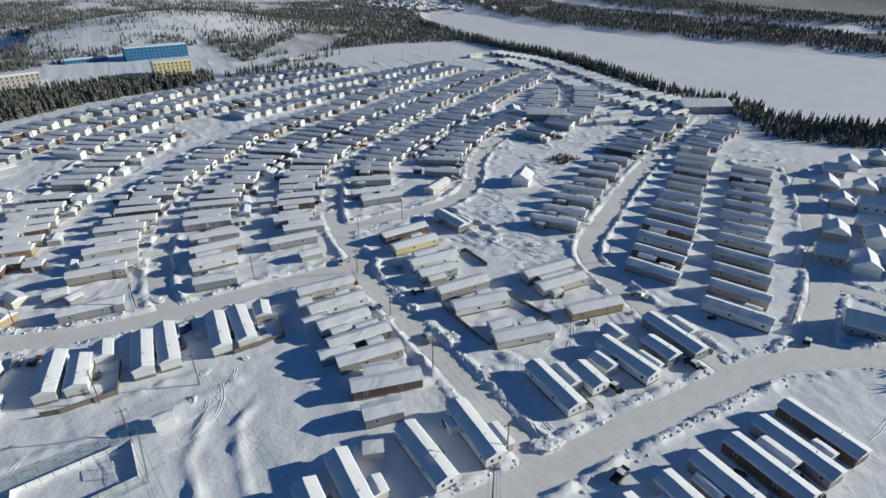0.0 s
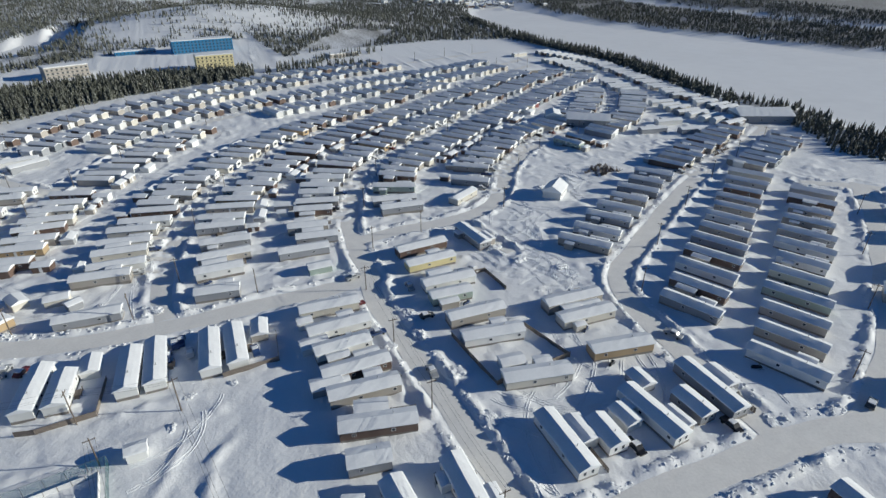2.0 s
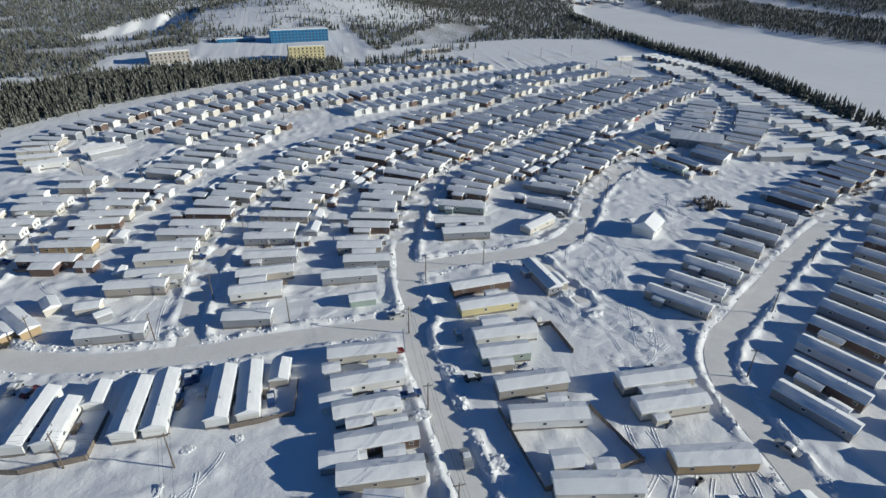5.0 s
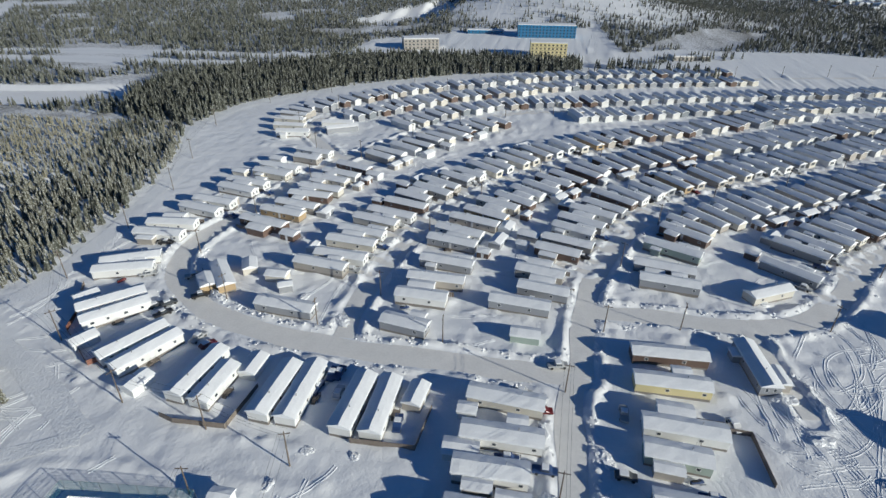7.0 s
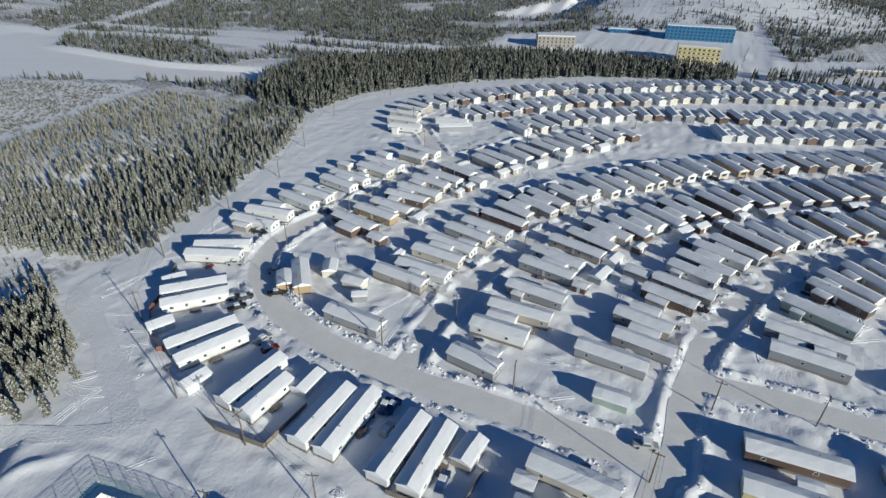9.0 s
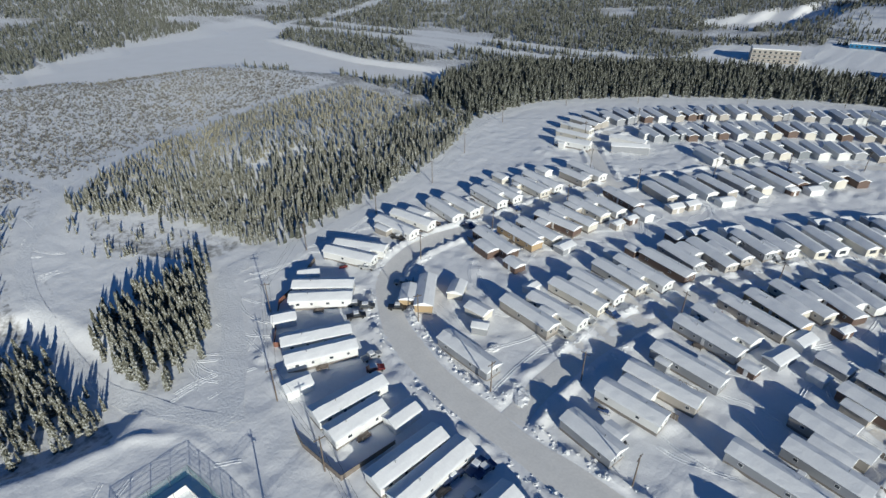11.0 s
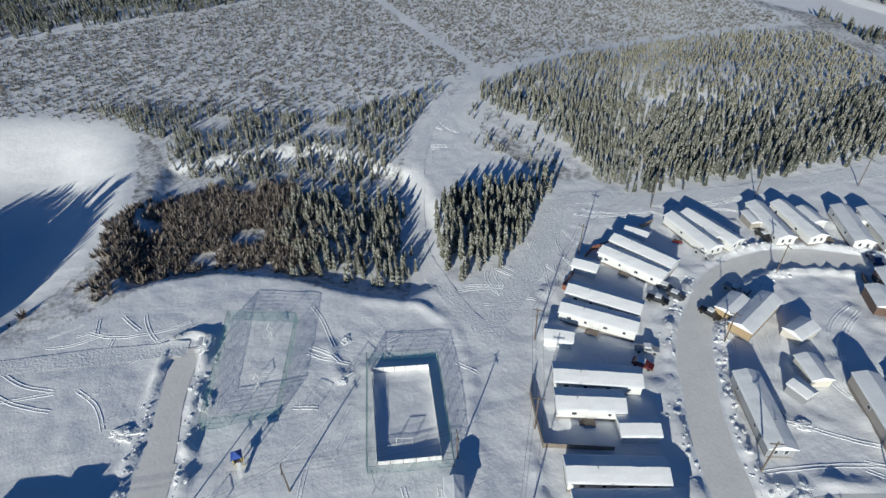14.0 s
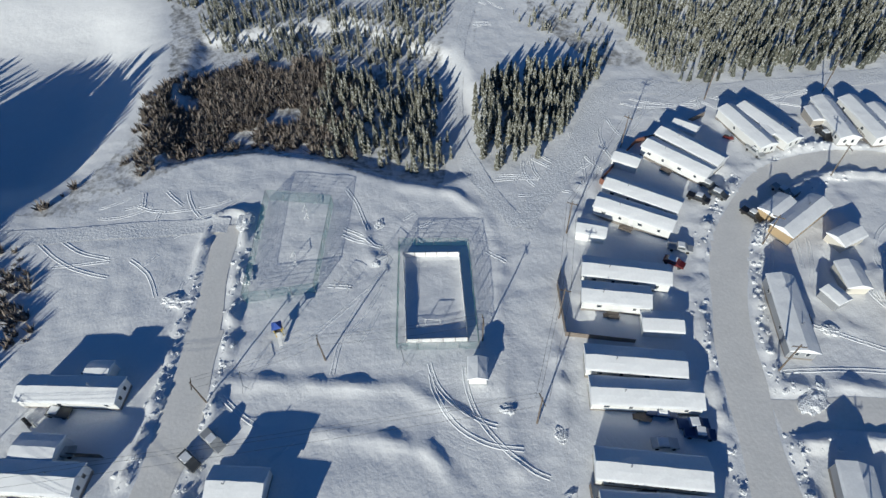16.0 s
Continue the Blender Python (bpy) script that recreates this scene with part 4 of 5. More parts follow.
def bush_arrays(stems, seed):
    """A leafless bush of unit height: thin stems fanning out from the root."""
    r = np.random.default_rng(seed)
    verts, faces = [], []
    for k in range(stems):
        a, out, up = r.uniform(0, 6.28), r.uniform(0.08, 0.42), r.uniform(0.55, 1.0)
        c, s_ = math.cos(a), math.sin(a)
        b = len(verts)
        verts += [(-s_ * 0.07 + c * 0.05, c * 0.07 + s_ * 0.05, 0.0), (s_ * 0.07 + c * 0.05, -c * 0.07 + s_ * 0.05, 0.0), (c * out, s_ * out, up)]
        faces.append((b, b + 1, b + 2))
    return np.array(verts), np.array(faces)


BUSH_KINDS = [bush_arrays(15, 20 + k) for k in range(4)]
BOG_KINDS = [bush_arrays(8, 30 + k) for k in range(4)]

HILL = [(-191, 119), (-208, 131), (-238, 176), (-278, 269), (-271, 318), (-193, 318), (-155, 316), (-128, 272), (-119, 220), (-111, 175), (-110, 160), (-122, 158), (-140, 150), (-160, 140), (-178, 124)]
STAND = [(-103, 105), (-113, 118), (-117, 140), (-112, 148), (-96, 139), (-73, 127), (-66, 112), (-77, 107), (-92, 106)]
HOLLOW = [(-121, 56), (-112, 92), (-105, 99), (-84, 100), (-70, 106), (-64, 98), (-70, 82), (-72, 68), (-88, 60), (-104, 58)]
SOUTH_WOOD = [(-190, -60), (-180, 30), (-174, 62), (-206, 112), (-165, 100), (-150, 97), (-127, 93), (-116, 80), (-122, 48), (-112, 30), (-126, 16), (-150, 0), (-172, -30)]
BRUSHLAND = [(-96, 4), (-114, 16), (-125, 35), (-124, 58), (-110, 70), (-73, 76), (-76, 50), (-72, 34), (-60, 20)]
NORTH_STRIP = [(-238, 408), (-235, 440), (-205, 465), (-130, 540), (-50, 560), (66, 560), (66, 528), (-10, 505), (-96, 448), (-149, 382), (-158, 325), (-205, 328), (-232, 372)]
BANK_WOOD = [(441, 900), (423, 740), (398, 610), (400, 480), (374, 345), (362, 290), (366, 282), (385, 340), (416, 473), (411, 607), (428, 740), (452, 880)]
EAST_WOOD = [(342, 224), (338, 202), (322, 184), (332, 166), (344, 150), (358, 137), (400, 90), (450, 25), (500, -40), (545, -40), (480, 68), (446, 112), (413, 158), (388, 190), (376, 212), (384, 236)]
MUSKEG = [(-444, 148), (-395, 285), (-290, 320), (-250, 200), (-218, 130), (-175, 62), (-170, -20), (-178, -110), (-280, -170), (-350, -60), (-420, 30), (-500, 100)]
TOWN = [(-40, -400), (-48, 110), (-100, 150), (-118, 262), (-152, 327), (-146, 385), (-68, 467), (-20, 500), (66, 522), (110, 560), (220, 640), (380, 640), (405, 520), (405, 470), (372, 275), (330, 180), (400, 100), (460, -400)]
SNOWFIELD = [(80, 520), (80, 620), (160, 660), (300, 680), (390, 660), (400, 560), (300, 560)]


def thin(size, cut, seed):
    return lambda x, y: wave(x, y, size, seed) > cut


s = spread(HILL, 3.0, thin(24, -0.78, 2.0), 5.0)
shady = s[:, 0] - 0.25 * (s[:, 1] - 215) > -166 + RNG.normal(0, 13, len(s))
t = s[shady]
scatter_trees("spruce_wood", t, RNG.uniform(2.6, 6.6, len(t)), NEAR_KINDS, SPRUCE, "snow-dusted black spruce wood on a low hill", "spruce wood")
t = s[~shady]
t = t[RNG.uniform(0, 1, len(t)) < 0.8]
scatter_trees("young_growth", t, RNG.uniform(1.2, 3.6, len(t)), MID_KINDS, FROSTED, "frosted young spruce and birch growth on a hillside", "young trees", 1.15)
s = spread([(-180, 120), (-160, 136), (-140, 148), (-120, 154), (-114, 132), (-150, 118)], 22)
scatter_trees("young_growth", s, RNG.uniform(1.5, 4.5, len(s)), MID_KINDS, SPRUCE, "scattered young spruces in open snow", "young trees", 1.2)
s = spread(HOLLOW, 3.8, thin(15, -0.6, 1.0), 6.0)
scatter_trees("spruce_wood", s, RNG.uniform(3.2, 7.0, len(s)), NEAR_KINDS, SPRUCE, "dense dark spruce wood in a hollow", "spruce wood")
s = spread(SOUTH_WOOD, 4, thin(20, -0.5, 5.0), 5.0)
scatter_trees("spruce_wood", s, RNG.uniform(2, 5.2, len(s)), NEAR_KINDS, SPRUCE, "frosted spruce wood above a frozen pond", "spruce wood")
s = spread(BRUSHLAND, 1.0, thin(13, -0.55, 3.0), 9.0)
scatter_trees("alder_brush", s, RNG.uniform(1.5, 3.6, len(s)), BUSH_KINDS, BRUSH, "bare brown alder brush poking through snow", "brush", 2.0)
s = spread(NORTH_STRIP, 5.5)
scatter_trees("spruce_wood", s, RNG.uniform(6, 11, len(s)), MID_KINDS, FAR_SPRUCE, "dark belt of spruce between the road and a frozen lake", "spruce wood")
s = spread(EAST_WOOD, 7, thin(16, -0.6, 8.0), 5.0)
scatter_trees("spruce_wood", s, RNG.uniform(3.5, 7.5, len(s)), MID_KINDS, FAR_SPRUCE, "dark spruce wood between the houses and the river", "spruce wood")
s = spread(BANK_WOOD, 8)
scatter_trees("spruce_wood", s, RNG.uniform(6, 12, len(s)), MID_KINDS, FAR_SPRUCE, "line of tall dark spruces along the river bank", "spruce wood")
# Spruces outside the view, added so that their shadows reach the pond.
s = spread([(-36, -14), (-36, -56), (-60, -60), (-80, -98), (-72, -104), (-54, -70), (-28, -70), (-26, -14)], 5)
scatter_trees("spruce_wood", s, RNG.uniform(6, 10, len(s)), NEAR_KINDS, SPRUCE, "unseen spruces added to shade the frozen pond", "spruce wood")
# Added clump, never in view: it only shades the slope to its west.
s = spread([(2, -12), (20, -16), (22, 8), (8, 14), (2, 8)], 5)
scatter_trees("spruce_wood", s, RNG.uniform(6, 9.5, len(s)), NEAR_KINDS, SPRUCE, "unseen spruces added to throw shade over the snow westward", "spruce wood")
s = np.vstack([spread([(84, 545), (88, 566), (168, 548), (172, 530)], 12, thin(12, -0.2, 2.5)), spread([(100, 575), (150, 600), (200, 640), (215, 630), (150, 585), (110, 568)], 40)])
scatter_trees("spruce_wood", s, RNG.uniform(5, 10, len(s)), MID_KINDS, FAR_SPRUCE, "clump of dark spruces between the store and the homes", "spruce wood")
s = spread(MUSKEG, 3.2, None, 12.0)
scatter_trees("bog_shrubs", s, RNG.uniform(0.6, 1.7, len(s)), BOG_KINDS, BOG, "low scattered shrubs over a snowy bog", "shrubs", 2.4)
s = np.vstack([spread([(-60, 6), (-72, 22), (-66, 12), (-40, -4)], 3), spread([(-42, -4), (-30, 10), (-12, 22), (-8, 8), (-25, -20), (-40, -30)], 4), spread([(150, 34), (158, 40), (160, 34), (152, 30)], 3), spread([(262, 205), (276, 212), (300, 232), (280, 238), (262, 222)], 5), spread([(180, 212), (196, 222), (204, 212), (190, 204)], 6)])
scatter_trees("alder_brush", s, RNG.uniform(1.0, 3.0, len(s)), BUSH_KINDS, BRUSH, "bare brown alder brush poking through snow", "brush", 2.0)


def far_keep(x, y):
    ok = ~inside(x, y, TOWN)
    for poly in ([(-180, -400), (-180, -10), (-20, 0), (-20, -400)], RIVER, LAKE, LAKE_B, CHANNEL, MUSKEG, SNOWFIELD, WORKS, NORTH_STRIP, [(-444, 148), (-330, 330), (-200, 325), (-100, 150), (-45, 112), (-30, 0), (-20, -400), (-200, -400), (-260, -50), (-330, -20), (-420, 50), (-480, 22)]):
        ok &= ~inside(x, y, poly)
    d = np.hypot(x - 40, y - 100)
    bare = np.clip(np.exp(-(((x + 50) / 50) ** 2 + ((y - 840) / 100) ** 2)) + np.exp(-(((x - 95) / 115) ** 2 + ((y - 860) / 80) ** 2)) + 0.35 * wave(x, y, 60.0, 1.9), 0, 1)
    ok &= RNG.uniform(0, 1, len(x)) < np.clip(600 / np.maximum(d, 1), 0.25, 1) * (1 - 0.93 * bare)
    ok &= wave(x, y, 120.0, 6.1) + 0.5 * wave(x, y, 34.0, 2.7) > -0.5
    for name in ("far_road", "far_road_b"):
        ok &= reach(x, y, CURVES[name][0][::6]) > 11
    return ok


def scrub_value(x, y):
    v = np.where(inside(x, y, TOWN), 0.0, np.where(x > 640, 0.62, 0.43 + 0.10 * lumps(x, y, 26.0, 11) + 0.10 * lumps(x, y, 9.0, 12)))
    for poly in (RIVER, LAKE, LAKE_B, CHANNEL, SNOWFIELD, WORKS, POND, [(-30, -20), (-40, 5), (-48, 12), (-61, 24), (-69, 35), (-72, 50), (-69, 70), (-63, 85), (-58, 112), (-30, 120)], [(-130, 95), (-212, 112), (-60, 100), (-60, 130), (-100, 155), (-150, 122), (-200, 130)]):
        v = np.where(inside(x, y, poly), 0.0, v)
    v = np.where(inside(x, y, MUSKEG), 0.23, v)
    v = np.where(inside(x, y, HILL), 0.30, v)
    v = np.where(inside(x, y, SOUTH_WOOD), 0.36, v)
    bare = np.clip(np.exp(-(((x + 50) / 50) ** 2 + ((y - 840) / 100) ** 2)) + np.exp(-(((x - 95) / 115) ** 2 + ((y - 860) / 80) ** 2)) + 0.35 * wave(x, y, 60.0, 1.9), 0, 1)
    for name, clear in (("perimeter_track", 8.0), ("trail", 2.5), ("hill_trail", 2.0), ("far_road", 9.0), ("far_road_b", 7.0), ("north_road", 9.0)):
        v = v * np.clip((reach(x, y, CURVES[name][0]) - clear) / 4.0, 0, 1)
    return v * (1 - 0.62 * bare)


scrub = ground.data.attributes.new("scrub", "FLOAT", "POINT")
scrub.data.foreach_set("value", scrub_value(gv[:, 0], gv[:, 1]).astype(np.float32))
WIDE = [(-1250, -350), (-1250, 700), (-500, 1450), (1150, 1450), (1150, -100), (400, -100), (-100, 200), (-200, -350), (-700, -350)]
s = spread(WIDE, 14, far_keep)
scatter_trees("distant_forest", s, RNG.uniform(3.2, 7.5, len(s)), FAR_KINDS, FAR_SPRUCE, "distant boreal spruce forest over snow", "forest", 1.25)


def tree_thing(spot_x, spot_y, h, kind, group):
    root = thing("spruce_tree", "slender dark spruce dusted with snow", "spruce tree", group, spot_x, spot_y, ground_z(spot_x, spot_y) - 0.1, rnd.uniform(0, 360))
    tv, tf = NEAR_KINDS[kind]
    crown = fast_mesh("crown", tv * h, tf, SPRUCE)
    crown.parent = root
    rod("trunk", (0, 0, -0.2), (0, 0, h * 0.9), 0.018 * h, BARK, root, 0.005 * h, 6)
    return root


MODEL_TREES = [tree_thing(-80 - 3 * k, 112 + 4 * k, 5.4 + 0.8 * k, k, "spruces of the small stand") for k in range(5)]
s = spread(STAND, 3.6, None, 4.0)
for k, (x, y) in enumerate(s[:250]):
    copy_thing(MODEL_TREES[k % 5], pose(x, y, ground_z(x, y) - 0.1, 0, 0, rnd.uniform(0, 360)))


# ---- frozen water ----
def sheet(name, poly, z, mat, label, category):
    bm = bmesh.new()
    f = bm.faces.new([bm.verts.new((x, y, z)) for x, y in smooth_line(poly + [poly[0]], 12.0)[:-1]])
    bmesh.ops.triangulate(bm, faces=[f])
    return tagged(part(name, bm, mat), label, category, kind="structure")


sheet("frozen_river", RIVER, -4.6, ICE_SNOW, "wide frozen river under smooth wind-packed snow", "frozen river")
sheet("frozen_lake", LAKE, -2.7, ICE_SNOW, "frozen lake under smooth snow", "frozen lake")
sheet("frozen_channel", CHANNEL, -4.6, ICE_SNOW, "narrow frozen side channel beyond a wooded island", "frozen river")
sheet("frozen_lake", LAKE_B, -2.7, ICE_SNOW, "small frozen lake among dark woods", "frozen lake")


# ---- snowmobile ruts over the open ground ----
def ruts():
    verts, faces = [], []
    fields = (([(-55, 10), (-62, 80), (-45, 108), (-50, 118), (-20, 125), (10, 126), (15, 85), (-5, 62)], 48), ([(-62, 110), (-100, 150), (-112, 215), (-98, 215), (-90, 160), (-55, 130)], 60), ([(108, 140), (112, 188), (150, 210), (180, 225), (195, 215), (135, 165), (118, 135)], 66), ([(-40, 45), (-60, 20), (-40, 5), (-15, 30)], 9), ([(88, 128), (94, 168), (112, 182), (134, 168), (118, 126)], 36), ([(-62, 168), (-66, 235), (-20, 320), (60, 330), (150, 300), (125, 215), (60, 200), (56, 165)], 150), ([(62, 66), (62, 155), (112, 160), (118, 66)], 40), ([(122, 30), (180, 40), (200, 20), (150, 10)], 40), ([(-205, 112), (-165, 105), (-130, 104), (-120, 130), (-150, 118)], 9), ([(120, 66), (137, 62), (135, 72), (124, 74)], 8))
    for poly, count in fields:
        p = np.array(poly)
        lo, hi = p.min(0), p.max(0)
        made = 0
        while made < count:
            x, y = RNG.uniform(lo, hi)
            if not inside(np.array([x]), np.array([y]), poly)[0]:
                continue
            made += 1
            if made % 3 != 1:
                x, y = x_last + RNG.normal(0, 4.0), y_last + RNG.normal(0, 4.0)
                a, bend = a_last + RNG.normal(0, 0.35), bend + RNG.normal(0, 0.03)
            else:
                a, bend = RNG.uniform(0, 6.28), RNG.normal(0, 0.05)
            x_last, y_last, a_last = x, y, a
            n = int(RNG.uniform(10, 30))
            base = len(verts)
            rows = 0
            for i in range(n):
                if not inside(np.array([x]), np.array([y]), poly)[0] or street_gap(x, y) < 1.0 or (-44 < x < -13 and 91 < y < 112) or (-57 < x < -22 and 57 < y < 78) or any((x - X) ** 2 + (y - Y) ** 2 < 9 for X, Y, L, A in PLACED):
                    break
                for off, up in ((-0.55, -0.02), (-0.34, 0.09), (-0.18, 0.02), (0.18, 0.02), (0.34, 0.09), (0.55, -0.02)):
                    qx, qy = x - math.sin(a) * off, y + math.cos(a) * off
                    verts.append((qx, qy, ground_z(qx, qy) + up))
                rows += 1
                x, y, a = x + 1.3 * math.cos(a), y + 1.3 * math.sin(a), a + bend + RNG.normal(0, 0.03)
            for i in range(rows - 1):
                for c in range(5):
                    k = base + i * 6 + c
                    faces.append((k, k + 1, k + 7, k + 6))
    ob = link_mesh("snowmobile_ruts", verts, faces, TRACK)
    tagged(ob, "curving snowmobile ruts pressed into open snow", "tracks", kind="stuff")


ruts()


# ---- vehicles ----
def build_car(mat, pickup, word):
    root = thing("pickup_truck" if pickup else "car", word + (" pickup truck parked on packed snow" if pickup else " car parked on packed snow"), "truck" if pickup else "car", "parked vehicles")
    prof = [(-2.6, 0.45), (2.6, 0.45), (2.65, 0.95), (1.5, 1.1), (0.9, 1.75), (-0.7, 1.78), (-0.85, 1.1), (-2.6, 1.08)] if pickup else [(-2.2, 0.4), (2.2, 0.4), (2.25, 0.85), (1.2, 1.0), (0.5, 1.48), (-1.2, 1.5), (-1.9, 1.0), (-2.25, 0.95)]
    bm = bmesh.new()
    a = [bm.verts.new((x, -0.92, z)) for x, z in prof]
    b = [bm.verts.new((x, 0.92, z)) for x, z in prof]
    n = len(prof)
    bm.faces.new(a)
    bm.faces.new(b[::-1])
    for i in range(n):
        bm.faces.new((a[i], b[i], b[(i + 1) % n], a[(i + 1) % n]))
    bmesh.ops.recalc_face_normals(bm, faces=bm.faces)
    bmesh.ops.bevel(bm, geom=bm.edges[:], offset=0.07, segments=1, affect="EDGES")
    part("body", bm, mat, root)
    x0, x1, zt = (-0.6, 0.85, 1.62) if pickup else (-1.3, 0.5, 1.38)
    for s in (-0.93, 0.93):
        box("side_window", x0, x1, s - 0.01, s + 0.01, zt - 0.42, zt, GLASS, root)
    bm = bmesh.new()
    add_box(bm, x0 - 0.1, x1 - 0.1, -0.75, 0.75, 1.72 if pickup else 1.46, 1.92 if pickup else 1.66, 0.06)
    part("roof_snow", bm, ROOF_SNOW, root)
    wx = 1.65 if pickup else 1.4
    for x in (-wx, wx):
        for y in (-0.86, 0.86):
            rod("wheel", (x, y - 0.11, 0.36), (x, y + 0.11, 0.36), 0.36, RUBBER, root, sides=12)
    return root


CAR_WORDS = ["black", "graphite grey", "silver", "dark red", "dark blue", "white"]
MODELS = []
for k in range(6):
    MODELS.append(build_car(CARS[k], k % 2 == 0, CAR_WORDS[k]))
NEAR_CARS = [(-54, 172, 40), (-60, 166, 45), (-62, 181, 35), (-39, 152, 60), (-1.5, 149, 88), (0.5, 143, 92), (48, 147, 5), (49, 131, 0), (47, 112, 10), (57, 110, 85), (88, 70, -88), (102, 72, -88), (112, 66, -90), (51, 163.5, 20), (66, 150, 95), (65, 133, 2), (90, 152, -70), (5, 66, 60), (9, 40, 100), (60, 45, 20), (70, 50, 15), (125, 97, -70), (22, 60.5, 3), (148, 57.5, 20), (-69.5, 159.3, 52), (-63.4, 164.7, 48), (-58.4, 161.0, 62), (-43.1, 154, 75), (1.8, 35.7, 92), (8.7, 63.2, 60), (-3.1, 148.3, 92), (-5.0, 143.4, 88), (-76.5, 179, 35), (-83.8, 198.2, 12), (-73, 222, 4), (-70, 245, -8)]
for group in (OUTER, WEST, MIDDLE_WEST, MIDDLE_EAST, SOUTH_EAST, BLOCK_ENDS):
    for x, y, l, a, c in group:
        if l > 14 and rnd.random() < 0.6:
            u, v = math.cos(radians(a)), math.sin(radians(a))
            q = Vector((x + u * 3 - v * 4.6, y + v * 3 + u * 4.6))
            clash = any(abs((q.x - X) * math.cos(radians(A)) + (q.y - Y) * math.sin(radians(A))) < L / 2 + 2.2 and abs(-(q.x - X) * math.sin(radians(A)) + (q.y - Y) * math.cos(radians(A))) < 3.7 for X, Y, L, A in PLACED)
            if not clash:
                CAR_SPOTS.append((q, a))
spots = [(Vector((x, y)), a) for x, y, a in NEAR_CARS] + [c for c in CAR_SPOTS if rnd.random() < 0.6 and c[0].x < 262 and c[0].y < 350]
for k, (p, a) in enumerate(spots):
    z = max(ground_z(p.x, p.y), 0.0) + 0.02
    m = pose(p.x, p.y, z, 0, 0, a + rnd.uniform(-6, 6))
    if k < 6:
        MODELS[k].matrix_basis = m
    else:
        copy_thing(MODELS[rnd.choice((0, 0, 0, 1, 1, 1, 2, 2, 2, 3, 4, 4, 4, 5))], m)
for p, a in SHED_SPOTS:
    if rnd.random() < 0.9:
        home(p.x, p.y, rnd.choice((4, 5.6, 7.2)), a + 90 * rnd.randrange(2), rnd.choice(("white", "beige", "grey", "brown")), 0, True)


# ---- snowmobiles and yard clutter ----
def build_snowmobile(mat, word):
    root = thing("snowmobile", word + " snowmobile parked in a snowy yard", "snowmobile", "snowmobiles in the yards")
    bm = bmesh.new()
    prof = [(-1.3, 0.25), (1.1, 0.25), (1.35, 0.5), (1.0, 0.85), (0.35, 1.0), (0.1, 0.72), (-1.3, 0.72)]
    for y in (-0.3, 0.3):
        bm.faces.new([bm.verts.new((x, y, z)) for x, z in prof])
    bm.verts.ensure_lookup_table()
    n = len(prof)
    for i in range(n):
        bm.faces.new((bm.verts[i], bm.verts[(i + 1) % n], bm.verts[n + (i + 1) % n], bm.verts[n + i]))
    part("body", bm, mat, root)
    box("seat", -1.2, 0.0, -0.22, 0.22, 0.72, 0.95, RUBBER, root, "", 0.05)
    box("track", -1.4, 0.3, -0.2, 0.2, -0.02, 0.25, RUBBER, root)
    box("windshield", 0.4, 0.46, -0.26, 0.26, 0.95, 1.25, GLASS, root)
    for y in (-0.45, 0.45):
        box("ski", 0.5, 1.7, y - 0.07, y + 0.07, -0.02, 0.06, STEEL, root)
    return root


SLEDS = [build_snowmobile(CARS[0], "black"), build_snowmobile(CARS[3], "dark red"), build_snowmobile(CARS[4], "dark blue")]
spots = [(4.0, 30.8, 60)]
for x, y, l, turn in PLACED:
    if l > 12 and x < 190 and y < 260 and rnd.random() < 0.42:
        u, v = rnd.uniform(-0.45, 0.45) * l, rnd.choice((-1, 1)) * rnd.uniform(4.2, 5.0)
        c, d = math.cos(radians(turn)), math.sin(radians(turn))
        px, py = x + c * u - d * v, y + d * u + c * v
        clash = any(abs((px - X) * math.cos(radians(A)) + (py - Y) * math.sin(radians(A))) < L / 2 + 1.5 and abs(-(px - X) * math.sin(radians(A)) + (py - Y) * math.cos(radians(A))) < 3.3 for X, Y, L, A in PLACED)
        if not clash and street_gap(px, py) > 1.5 and all(math.hypot(px - p.x, py - p.y) > 3.5 for p, a in CAR_SPOTS):
            spots.append((px, py, turn + rnd.uniform(-40, 40)))
for k, (x, y, a) in enumerate(spots):
    m = pose(x, y, ground_z(x, y) + 0.03, 0, 0, a)
    if k < 3:
        SLEDS[k].matrix_basis = m
    else:
        copy_thing(SLEDS[(0, 2, 0, 1, 2, 0, 2)[k % 7]], m)


# ---- heaps of ploughed snow ----
def build_heap(seed):
    bm = bmesh.new()
    bmesh.ops.create_icosphere(bm, subdivisions=3, radius=1.0)
    r = Vector((seed * 3.1, seed * 1.7, 0))
    for v in bm.verts:
        k = 1 + 0.4 * noise.noise(v.co * 1.6 + r) + 0.3 * noise.noise(v.co * 4.0 + r) + 0.15 * noise.noise(v.co * 9.0 + r)
        v.co = Vector((v.co.x * k * 2.2, v.co.y * k * 1.5, max(-0.3, v.co.z * k * 0.62)))
    return tagged(part("snow_heap", bm, PILE), "lumpy heap of ploughed snow beside a driveway", "snow heap", "heaps of ploughed snow")


